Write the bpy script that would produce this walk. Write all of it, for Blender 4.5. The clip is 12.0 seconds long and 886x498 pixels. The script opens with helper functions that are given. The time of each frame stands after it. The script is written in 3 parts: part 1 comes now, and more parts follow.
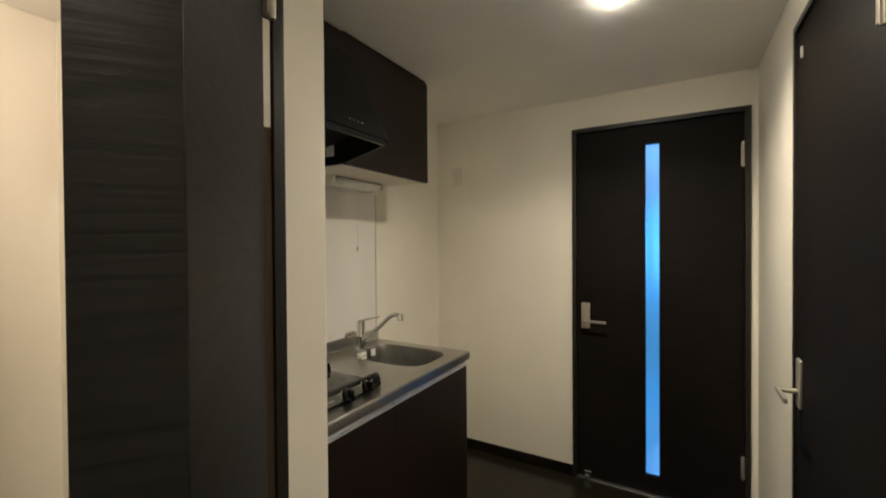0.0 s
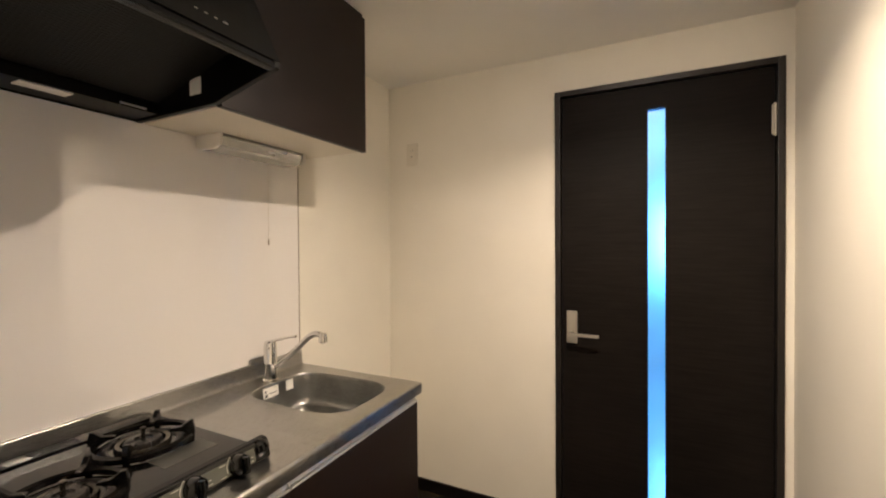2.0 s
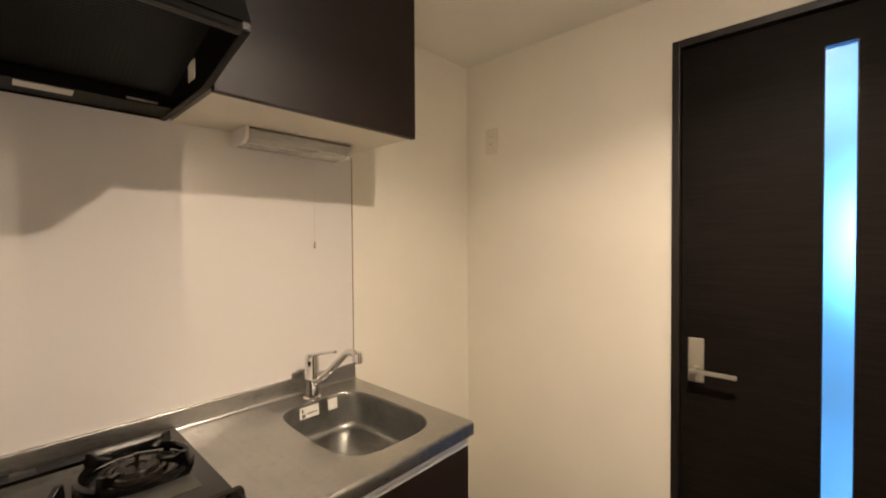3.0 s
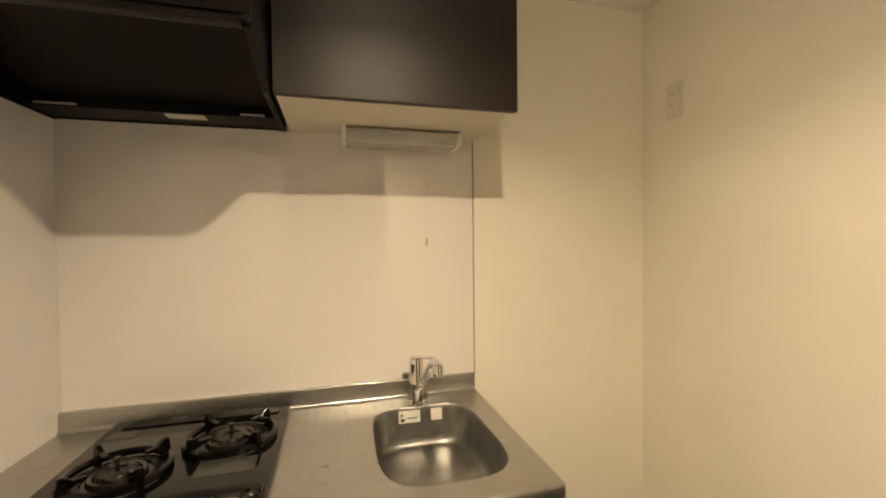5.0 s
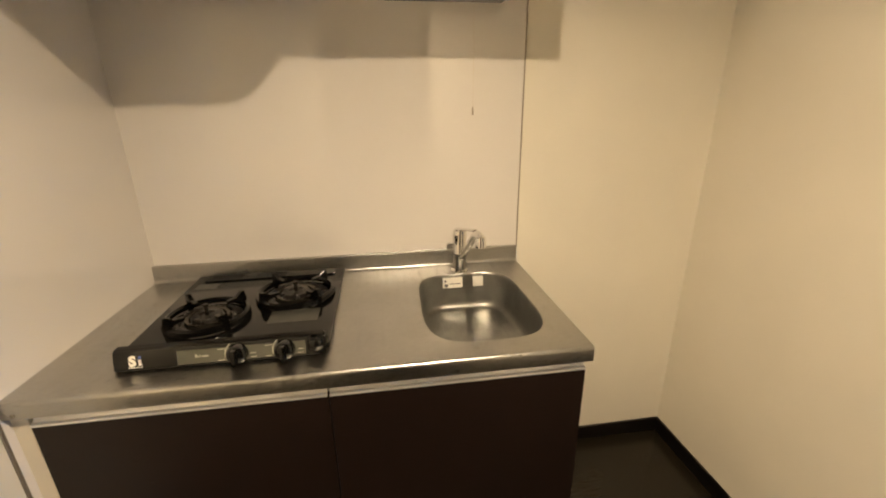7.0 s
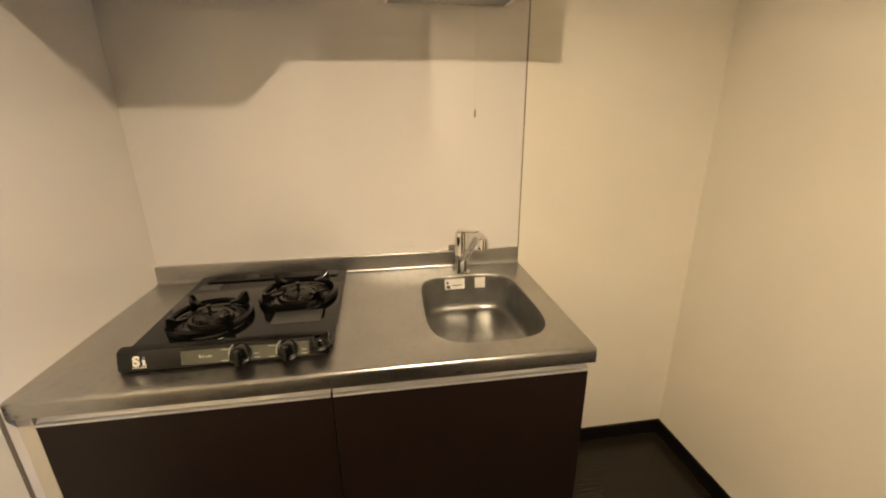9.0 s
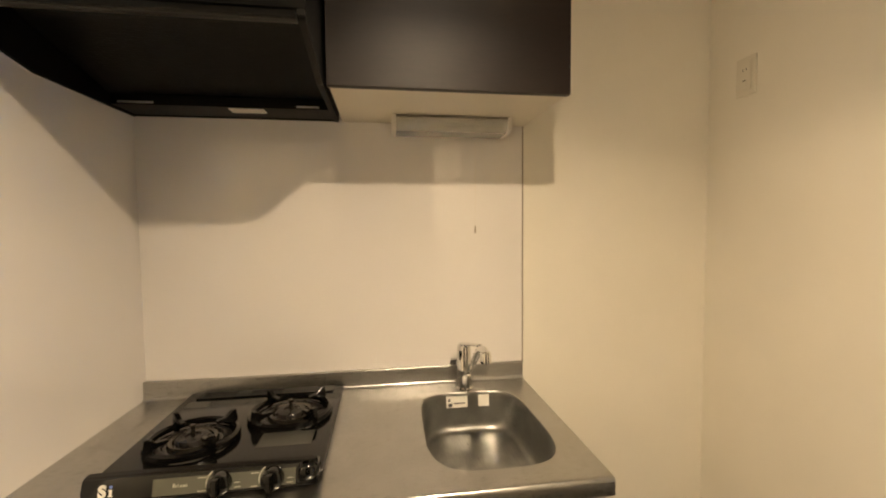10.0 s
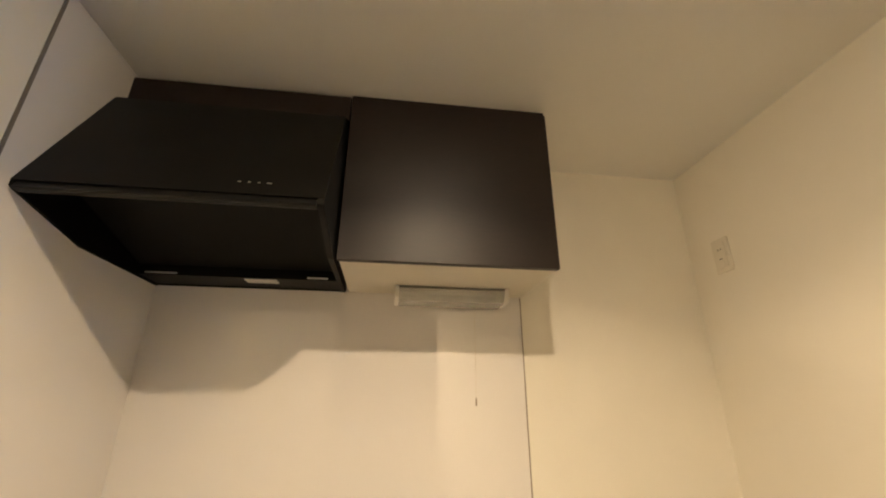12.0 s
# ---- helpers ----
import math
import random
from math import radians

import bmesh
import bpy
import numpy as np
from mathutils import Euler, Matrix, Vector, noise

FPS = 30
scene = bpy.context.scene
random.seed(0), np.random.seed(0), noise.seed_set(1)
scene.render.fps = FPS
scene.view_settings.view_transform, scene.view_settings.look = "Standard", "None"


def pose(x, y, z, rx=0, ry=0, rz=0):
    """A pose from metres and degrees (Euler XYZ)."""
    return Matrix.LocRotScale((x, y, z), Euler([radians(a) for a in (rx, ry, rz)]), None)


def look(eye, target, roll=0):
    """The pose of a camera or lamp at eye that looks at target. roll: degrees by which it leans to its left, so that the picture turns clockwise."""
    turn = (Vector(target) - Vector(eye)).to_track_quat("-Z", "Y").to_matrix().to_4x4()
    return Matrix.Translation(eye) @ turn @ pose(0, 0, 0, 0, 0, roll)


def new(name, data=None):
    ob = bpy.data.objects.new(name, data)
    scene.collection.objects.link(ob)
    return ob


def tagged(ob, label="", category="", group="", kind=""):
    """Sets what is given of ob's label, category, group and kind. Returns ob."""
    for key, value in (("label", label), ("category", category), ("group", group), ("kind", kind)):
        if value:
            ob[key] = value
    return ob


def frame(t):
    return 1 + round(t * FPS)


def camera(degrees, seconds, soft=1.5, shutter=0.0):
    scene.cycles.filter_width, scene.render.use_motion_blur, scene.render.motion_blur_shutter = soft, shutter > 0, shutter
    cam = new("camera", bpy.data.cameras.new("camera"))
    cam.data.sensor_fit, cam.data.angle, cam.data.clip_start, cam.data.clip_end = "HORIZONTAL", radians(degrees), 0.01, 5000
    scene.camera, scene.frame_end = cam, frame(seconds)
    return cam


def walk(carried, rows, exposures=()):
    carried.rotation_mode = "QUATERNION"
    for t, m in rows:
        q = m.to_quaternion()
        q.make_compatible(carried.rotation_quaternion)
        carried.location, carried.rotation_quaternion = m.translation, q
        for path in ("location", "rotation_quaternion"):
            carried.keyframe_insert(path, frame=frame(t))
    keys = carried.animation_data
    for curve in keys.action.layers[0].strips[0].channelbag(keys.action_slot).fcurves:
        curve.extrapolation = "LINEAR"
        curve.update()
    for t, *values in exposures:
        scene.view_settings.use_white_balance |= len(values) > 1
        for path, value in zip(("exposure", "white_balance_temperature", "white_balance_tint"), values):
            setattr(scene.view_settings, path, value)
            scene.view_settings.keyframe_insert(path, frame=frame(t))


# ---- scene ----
cam = camera(94.2, 12.0, soft=2.0)
PATH = [
    (0, (-0.048, 0.129, 1.368), (-1.051, 1.859, 1.346), -0.4),
    (0.5, (-0.09, 0.136, 1.358), (-0.874, 1.976, 1.333), -0.3),
    (1, (-0.141, 0.272, 1.344), (-0.829, 2.15, 1.324), -0.4),
    (1.5, (-0.176, 0.457, 1.345), (-0.901, 2.321, 1.319), -0.4),
    (2, (-0.232, 0.649, 1.337), (-1.11, 2.446, 1.312), -0.4),
    (2.5, (-0.268, 0.827, 1.352), (-1.364, 2.5, 1.32), -0.4),
    (3, (-0.219, 1.012, 1.359), (-1.575, 2.482, 1.319), -0.4),
    (3.2, (-0.199, 1.073, 1.354), (-1.649, 2.451, 1.324), -0.5),
    (4.8, (-0.2, 1.426, 1.361), (-2.111, 2.016, 1.319), -0.5),
    (5, (-0.192, 1.458, 1.354), (-2.124, 1.972, 1.31), -0.6),
    (5.5, (-0.185, 1.474, 1.358), (-2.143, 1.867, 1.25), -0.5),
    (6, (-0.193, 1.467, 1.353), (-2.155, 1.771, 1.118), -0.7),
    (6.5, (-0.197, 1.457, 1.36), (-2.127, 1.744, 0.92), -0.6),
    (7, (-0.196, 1.463, 1.358), (-2.068, 1.738, 0.711), -0.7),
    (7.2, (-0.193, 1.458, 1.35), (-2.039, 1.732, 0.632), -0.5),
    (8, (-0.195, 1.456, 1.354), (-1.975, 1.727, 0.484), -0.5),
    (8.8, (-0.196, 1.455, 1.357), (-2.042, 1.725, 0.637), -0.5),
    (9, (-0.193, 1.456, 1.357), (-2.069, 1.731, 0.72), -0.6),
    (9.5, (-0.194, 1.455, 1.358), (-2.135, 1.736, 0.965), -0.5),
    (10, (-0.19, 1.458, 1.356), (-2.167, 1.741, 1.252), -0.5),
    (10.5, (-0.184, 1.461, 1.345), (-2.155, 1.734, 1.551), -0.1),
    (11, (-0.176, 1.471, 1.352), (-2.108, 1.729, 1.801), 0.1),
    (11.5, (-0.171, 1.48, 1.342), (-2.05, 1.72, 1.981), 0.3),
    (12, (-0.169, 1.473, 1.342), (-2.025, 1.715, 2.047), 0.2),
]
EXPOSURES = [(0.0, -0.8, 5350, 5), (0.5, -0.2, 5300, 9), (1.0, -0.12, 5500, 12), (2.0, -0.15, 5650, 15), (3.0, -0.2, 5900, 16), (5.0, -0.15, 6550, 10), (10.0, -0.15, 6550, 11), (11.0, -0.06, 6550, 11), (12.0, -0.0, 6550, 11)]
walk(cam, [(t, look(eye, target, roll)) for t, eye, target, roll in PATH], EXPOSURES)

# ---- plan (metres) ----
BACK, NORTH, EAST, LEFT = -1.52, 2.603, 0.272, 0.727   # kitchen back wall, far door wall, right wall, kitchen side wall
SIDE = 0.7375                                           # face that carries the side panel
HALL, CEIL = -0.665, 2.205                              # hall's left wall, ceiling
WARM = (1.0, 0.77, 0.50)


def lean_at(x):
    """How far the partition's kitchen face stands off its mean line: it is a little out of square."""
    return 0.0045 - 0.0211 * (x + 1.517)



# ---- world and lights ----
world = bpy.data.worlds.new("sky")
scene.world = world
world.use_nodes = True
wn = world.node_tree.nodes
sky = wn.new("ShaderNodeTexSky")
sky.sky_type, sky.sun_disc, sky.sun_elevation, sky.sun_rotation = "NISHITA", False, radians(40), radians(200)
world.node_tree.links.new(sky.outputs[0], wn["Background"].inputs[0])
wn["Background"].inputs[1].default_value = 0.05


def lamp(name, kind, place, power, colour, target=None, **settings):
    data = bpy.data.lights.new(name, kind)
    data.energy, data.color = power, colour
    if kind == "POINT":
        data.shadow_soft_size = settings["radius"]
    if kind == "AREA":
        data.shape, data.size, data.size_y = settings.get("shape", "RECTANGLE"), settings["size"], settings["size_y"]
        data.spread = radians(settings.get("spread", 180))
    ob = new(name, data)
    ob.matrix_world = look(place, target or (place[0], place[1] + 0.0001, place[2] - 1))
    return ob


lamp("kitchen_light", "AREA", (-0.244, 1.636, CEIL - 0.0155), 25.3, WARM, shape="DISK", size=0.045, size_y=0.045, spread=140)
lamp("hall_light", "AREA", (-0.26, -0.26, CEIL - 0.0155), 21, WARM, shape="DISK", size=0.045, size_y=0.045)
lamp("washroom_light", "POINT", (-1.2, 0.1, 1.95), 18, (1.0, 0.72, 0.48), radius=0.05)
lamp("window_light", "AREA", (0.53, 5.55, 1.36), 82, (0.11, 0.42, 1.0), target=(0.53, 0.0, 1.36), size=1.1, size_y=0.66, spread=165)


# ---- materials ----
def material(name, colour, rough=0.5, metal=0.0, spots=0.08, scale=6.0, bump=0.0, bump_scale=300.0, stretch=(1, 1, 1),
             grain=0.0, grain_scale=20.0, rough_var=0.06, spec=0.5, coat=0.0, figure=0.0):
    """A paint, wood, metal or stone: two scales of uneven colour, uneven gloss and fine relief, in metres."""
    mat = bpy.data.materials.new(name)
    mat.use_nodes = True
    nt = mat.node_tree
    n, link = nt.nodes, nt.links.new
    p = n["Principled BSDF"]
    p.inputs["Metallic"].default_value = metal
    p.inputs["Specular IOR Level"].default_value = spec
    p.inputs["Coat Weight"].default_value = coat
    p.inputs["Coat Roughness"].default_value = 0.08
    co = n.new("ShaderNodeTexCoord")
    mp = n.new("ShaderNodeMapping")
    mp.inputs["Scale"].default_value = stretch
    link(co.outputs["Object"], mp.inputs[0])
    big = n.new("ShaderNodeTexNoise")
    big.inputs["Scale"].default_value, big.inputs["Detail"].default_value = scale, 4
    link(co.outputs["Object"], big.inputs["Vector"])
    fine = n.new("ShaderNodeTexNoise")
    fine.inputs["Scale"].default_value, fine.inputs["Detail"].default_value = grain_scale, 6
    link(mp.outputs[0], fine.inputs["Vector"])
    ramp = n.new("ShaderNodeMapRange")
    ramp.inputs["From Min"].default_value, ramp.inputs["From Max"].default_value = 0.3, 0.7
    ramp.inputs["To Min"].default_value, ramp.inputs["To Max"].default_value = 1 - spots, 1 + spots
    link(big.outputs["Fac"], ramp.inputs["Value"])
    ramp2 = n.new("ShaderNodeMapRange")
    ramp2.inputs["From Min"].default_value, ramp2.inputs["From Max"].default_value = 0.3, 0.7
    ramp2.inputs["To Min"].default_value, ramp2.inputs["To Max"].default_value = 1 - grain, 1 + grain
    link(fine.outputs["Fac"], ramp2.inputs["Value"])
    mul = n.new("ShaderNodeMath")
    mul.operation = "MULTIPLY"
    link(ramp.outputs[0], mul.inputs[0]), link(ramp2.outputs[0], mul.inputs[1])
    tint = n.new("ShaderNodeVectorMath")
    tint.operation = "SCALE"
    tint.inputs[0].default_value = colour
    link(mul.outputs[0], tint.inputs["Scale"])
    link(tint.outputs[0], p.inputs["Base Color"])
    lines = None
    if figure:
        # flowing growth-ring lines, as on flat-sawn veneer laid crosswise
        fmap = n.new("ShaderNodeMapping")
        fmap.inputs["Scale"].default_value = (0.9, 0.9, 7.0)
        link(co.outputs["Object"], fmap.inputs[0])
        flow = n.new("ShaderNodeTexNoise")
        flow.inputs["Scale"].default_value, flow.inputs["Detail"].default_value, flow.inputs["Roughness"].default_value = 1.3, 2, 0.35
        link(fmap.outputs[0], flow.inputs["Vector"])
        rings = n.new("ShaderNodeMath")
        rings.operation = "MULTIPLY"
        rings.inputs[1].default_value = 130.0
        link(flow.outputs["Fac"], rings.inputs[0])
        wave = n.new("ShaderNodeMath")
        wave.operation = "SINE"
        link(rings.outputs[0], wave.inputs[0])
        lines = n.new("ShaderNodeMapRange")
        lines.inputs["From Min"].default_value, lines.inputs["From Max"].default_value = 0.55, 1.0
        link(wave.outputs[0], lines.inputs["Value"])
        dark = n.new("ShaderNodeMapRange")
        dark.inputs["To Min"].default_value, dark.inputs["To Max"].default_value = 1.0, 1.0 - figure
        link(lines.outputs[0], dark.inputs["Value"])
        mul2 = n.new("ShaderNodeMath")
        mul2.operation = "MULTIPLY"
        link(mul.outputs[0], mul2.inputs[0]), link(dark.outputs[0], mul2.inputs[1])
        link(mul2.outputs[0], tint.inputs["Scale"])
    rr = n.new("ShaderNodeMapRange")
    rr.inputs["To Min"].default_value, rr.inputs["To Max"].default_value = max(0.02, rough - rough_var), min(1, rough + rough_var)
    link(fine.outputs["Fac"] if grain else big.outputs["Fac"], rr.inputs["Value"])
    link(rr.outputs[0], p.inputs["Roughness"])
    if bump:
        relief = n.new("ShaderNodeTexNoise")
        relief.inputs["Scale"].default_value, relief.inputs["Detail"].default_value = bump_scale, 3
        link(mp.outputs[0], relief.inputs["Vector"])
        b = n.new("ShaderNodeBump")
        b.inputs["Strength"].default_value, b.inputs["Distance"].default_value = bump, 0.002
        link(relief.outputs["Fac"], b.inputs["Height"])
        link(b.outputs[0], p.inputs["Normal"])
        if lines:
            groove = n.new("ShaderNodeBump")
            groove.invert = True
            groove.inputs["Strength"].default_value, groove.inputs["Distance"].default_value = 0.15, 0.0005
            link(lines.outputs[0], groove.inputs["Height"])
            link(b.outputs[0], groove.inputs["Normal"])
            link(groove.outputs[0], p.inputs["Normal"])
    return mat


WALLPAPER = material("wallpaper", (0.83, 0.788, 0.69), 0.75, spots=0.025, scale=3, bump=0.13, bump_scale=260, stretch=(1, 1, 0.6))
CEILING = material("ceiling_paper", (0.86, 0.84, 0.79), 0.8, spots=0.02, scale=3, bump=0.2, bump_scale=200)
PANEL = material("kitchen_panel", (0.80, 0.768, 0.735), 0.018, spots=0.01, scale=2, rough_var=0.006, spec=1.0)
FLOOR = material("floor_vinyl", (0.0135, 0.0110, 0.0070), 0.24, spec=0.32, spots=0.2, scale=5, stretch=(18, 1, 1), grain=0.14, grain_scale=9, bump=0.06, bump_scale=40)
OAK = material("pale_grey_floor", (0.72, 0.72, 0.71), 0.07, spec=1.0, coat=1.0, spots=0.12, scale=3, stretch=(10, 1, 1), grain=0.15, grain_scale=8)
STICKER = material("grey_notice", (0.045, 0.045, 0.038), 0.35, spots=0.1, scale=40)
DOORWOOD = material("dark_door_wood", (0.0098, 0.0076, 0.0064), 0.54, spec=0.10, spots=0.15, scale=4, stretch=(1.4, 1.4, 26), grain=0.30, grain_scale=5, bump=0.16, bump_scale=9, figure=0.08)
# darker copy of DOORWOOD: shade on the open leaf's end, put into the colour
SHADEDEND = material("shaded_door_end", (0.0046, 0.0039, 0.0039), 0.46, spec=0.13, spots=0.15, scale=4, stretch=(1.4, 1.4, 26), grain=0.30, grain_scale=5, bump=0.16, bump_scale=9, figure=0.45)
FRAMEWOOD = material("dark_frame_wood", (0.013, 0.010, 0.008), 0.40, spots=0.12, scale=6, stretch=(24, 24, 1.5), grain=0.25, grain_scale=6, bump=0.15, bump_scale=12)
EDGEWOOD = material("brown_edge_wood", (0.062, 0.042, 0.028), 0.45, spots=0.12, scale=6, stretch=(20, 20, 1.2), grain=0.2, grain_scale=6)
CABINET = material("cabinet_front", (0.0108, 0.0052, 0.0036), 0.44, spec=0.36, spots=0.10, scale=5, stretch=(3, 3, 30), grain=0.22, grain_scale=6, bump=0.08, bump_scale=14)
CREAM = material("cream_melamine", (0.74, 0.68, 0.56), 0.45, spots=0.03, scale=5)
STEEL = material("brushed_steel", (0.465, 0.458, 0.436), 0.29, metal=1, spots=0.06, scale=7, stretch=(160, 3, 160), grain=0.05, grain_scale=12, rough_var=0.08)
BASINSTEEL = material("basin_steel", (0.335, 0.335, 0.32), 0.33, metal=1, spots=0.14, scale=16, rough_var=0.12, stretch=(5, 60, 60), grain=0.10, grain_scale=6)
CHROME = material("chrome", (0.78, 0.77, 0.75), 0.045, metal=1, spots=0.02, rough_var=0.015)
NICKEL = material("satin_nickel", (0.50, 0.465, 0.39), 0.38, metal=0.65, spots=0.03, rough_var=0.05)
RAIL = material("satin_pull_rail", (0.80, 0.80, 0.80), 0.42, metal=0.75, spots=0.04, stretch=(60, 1.5, 60), grain=0.05, grain_scale=10)
ALU = material("aluminium_rail", (0.72, 0.70, 0.67), 0.34, metal=1, spots=0.04, stretch=(60, 1.5, 60), grain=0.06, grain_scale=10)
BLACKGLASS = material("black_enamel", (0.0034, 0.0034, 0.0032), 0.10, spec=0.46, spots=0.2, scale=12, rough_var=0.08)
CASTIRON = material("black_trivet_enamel", (0.003, 0.0028, 0.0026), 0.20, spec=0.4, spots=0.2, scale=40, bump=0.06, bump_scale=500)
DRIP = material("burner_ring_metal", (0.07, 0.062, 0.050), 0.24, metal=0.8, spots=0.2, scale=30)
BURNER = material("burner_metal", (0.012, 0.010, 0.009), 0.28, metal=0.5, spots=0.3, scale=40)
HOODBLACK = material("hood_black_paint", (0.0024, 0.0024, 0.0020), 0.40, spec=0.17, spots=0.15, scale=8, bump=0.06, bump_scale=700)
HOODLIP = material("hood_lip_paint", (0.0034, 0.0034, 0.0031), 0.34, spec=0.26, spots=0.1, scale=10)
FILTER = material("hood_filter_mesh", (0.003, 0.003, 0.0026), 0.5, spec=0.25, spots=0.2, scale=20)
FASCIA = material("grey_green_panel", (0.085, 0.086, 0.068), 0.35, spots=0.06, scale=30)
WHITE = material("white_plastic", (0.78, 0.75, 0.68), 0.38, spots=0.02)
PAPER = material("white_sticker", (0.78, 0.76, 0.70), 0.6, spots=0.04, scale=30)
PRINT = material("pale_grey_print", (0.42, 0.41, 0.36), 0.5, spots=0.05)
INK = material("grey_ink", (0.10, 0.10, 0.11), 0.6, spots=0.1)
BLUEINK = material("blue_ink", (0.10, 0.16, 0.45), 0.6, spots=0.1)
SKIRT = material("dark_skirting", (0.006, 0.0045, 0.004), 0.38, spec=0.3, spots=0.15, scale=6, stretch=(2, 2, 30), grain=0.2)
CORD = material("pale_cord", (0.68, 0.62, 0.52), 0.6, spots=0.05)
JOINT = material("grey_joint_trim", (0.30, 0.25, 0.19), 0.4, spots=0.05)
TRIM = material("dark_joint_trim", (0.16, 0.14, 0.115), 0.45, spots=0.06)
DARK = material("dark_gap", (0.008, 0.008, 0.008), 0.7, spots=0.1)
PLATE = material("cream_socket_plastic", (0.73, 0.685, 0.58), 0.5, spots=0.02)
SLOT = material("dark_slot", (0.20, 0.18, 0.145), 0.6, spots=0.1)


def clear(name, colour, rough, ior=1.45):
    mat = material(name, colour, rough, spots=0.01, rough_var=0.01)
    p = mat.node_tree.nodes["Principled BSDF"]
    p.inputs["Transmission Weight"].default_value, p.inputs["IOR"].default_value = 1.0, ior
    return mat


FROSTED = clear("frosted_glass", (0.92, 0.96, 1.0), 0.29)
OAK.node_tree.nodes["Principled BSDF"].inputs["Coat IOR"].default_value = 3.5
DIFFUSER = clear("ribbed_plastic", (0.96, 0.96, 0.93), 0.16)
DIFFUSER.node_tree.nodes["Principled BSDF"].inputs["Transmission Weight"].default_value = 0.82
GLASS = clear("window_glass", (1, 1, 1), 0.02)

GLOW = bpy.data.materials.new("lit_lamp_face")
GLOW.use_nodes = True
gp = GLOW.node_tree.nodes["Principled BSDF"]
gp.inputs["Emission Color"].default_value, gp.inputs["Emission Strength"].default_value = (1.0, 0.80, 0.56, 1), 620.0


# ---- mesh helpers ----
def box(bm, lo, hi, bevel=0.0, seg=2):
    made = bmesh.ops.create_cube(bm, size=1.0)["verts"]
    for v in made:
        v.co = Vector([(lo[k] + hi[k]) / 2 + v.co[k] * (hi[k] - lo[k]) for k in range(3)])
    if bevel:
        edges = list({e for v in made for e in v.link_edges})
        bmesh.ops.bevel(bm, geom=edges, offset=bevel, segments=seg, affect="EDGES", profile=0.6)
    return bm


def boxes(*items, bevel=0.0):
    bm = bmesh.new()
    for lo, hi in items:
        box(bm, lo, hi, bevel)
    return bm


def one(lo, hi, bevel=0.0, seg=2):
    return box(bmesh.new(), lo, hi, bevel, seg)


def lathe(profile, at=(0, 0, 0), steps=32, m=None, ring=False):
    """Turns a profile of (radius, height) about the upright axis; ring: the outline closes on itself."""
    bm = bmesh.new()
    rings = []
    for r, z in profile:
        rings.append([bm.verts.new((max(r, 1e-5) * math.cos(2 * math.pi * k / steps), max(r, 1e-5) * math.sin(2 * math.pi * k / steps), z)) for k in range(steps)])
    for a, b in zip(rings, rings[1:] + rings[:1] if ring else rings[1:]):
        for k in range(steps):
            bm.faces.new((a[k], a[(k + 1) % steps], b[(k + 1) % steps], b[k]))
    if not ring:
        bm.faces.new(rings[0][::-1]), bm.faces.new(rings[-1])
    bmesh.ops.recalc_face_normals(bm, faces=bm.faces)
    bmesh.ops.transform(bm, matrix=Matrix.Translation(at) @ (m or Matrix()), verts=bm.verts)
    return bm


def sweep(points, radius, steps=16, flat=1.0):
    """A round bar along points; radius may be a list."""
    bm = bmesh.new()
    pts = [Vector(p) for p in points]
    rad = radius if isinstance(radius, (list, tuple)) else [radius] * len(pts)
    rings = []
    for k, p in enumerate(pts):
        way = (pts[min(k + 1, len(pts) - 1)] - pts[max(k - 1, 0)]).normalized()
        side = way.cross(Vector((0, 0, 1)))
        side = side.normalized() if side.length > 1e-4 else Vector((0, 1, 0))
        up = side.cross(way).normalized()
        rings.append([bm.verts.new(p + rad[k] * (math.cos(a) * side + flat * math.sin(a) * up)) for a in [2 * math.pi * j / steps for j in range(steps)]])
    for a, b in zip(rings, rings[1:]):
        for k in range(steps):
            bm.faces.new((a[k], a[(k + 1) % steps], b[(k + 1) % steps], b[k]))
    bm.faces.new(rings[0][::-1]), bm.faces.new(rings[-1])
    bmesh.ops.recalc_face_normals(bm, faces=bm.faces)
    return bm


def curve_points(points, n=8):
    """A smooth line through points."""
    p = [Vector(q) for q in points]
    p = [p[0] * 2 - p[1]] + p + [p[-1] * 2 - p[-2]]
    out = []
    for k in range(1, len(p) - 2):
        for j in range(n):
            t = j / n
            out.append(0.5 * (2 * p[k] + (p[k + 1] - p[k - 1]) * t + (2 * p[k - 1] - 5 * p[k] + 4 * p[k + 1] - p[k + 2]) * t * t
                              + (3 * p[k] - p[k - 1] - 3 * p[k + 1] + p[k + 2]) * t ** 3))
    return out + [p[-2]]


def prism(profile, y0, y1, bevel=0.0):
    """A closed (x, z) outline drawn out along y."""
    bm = bmesh.new()
    a = [bm.verts.new((x, y0, z)) for x, z in profile]
    b = [bm.verts.new((x, y1, z)) for x, z in profile]
    bm.faces.new(a), bm.faces.new(b[::-1])
    for k in range(len(a)):
        j = (k + 1) % len(a)
        bm.faces.new((a[k], b[k], b[j], a[j]))
    bmesh.ops.recalc_face_normals(bm, faces=bm.faces)
    if bevel:
        bmesh.ops.bevel(bm, geom=list(bm.edges), offset=bevel, segments=2, affect="EDGES")
    return bm


def mesh(name, bm, mat, smooth=None):
    data = bpy.data.meshes.new(name)
    bm.normal_update()
    bm.to_mesh(data)
    bm.free()
    data.materials.append(mat)
    if smooth is not None:
        data.shade_smooth()
        if smooth < 180:
            data.set_sharp_from_angle(angle=radians(smooth))
    return data


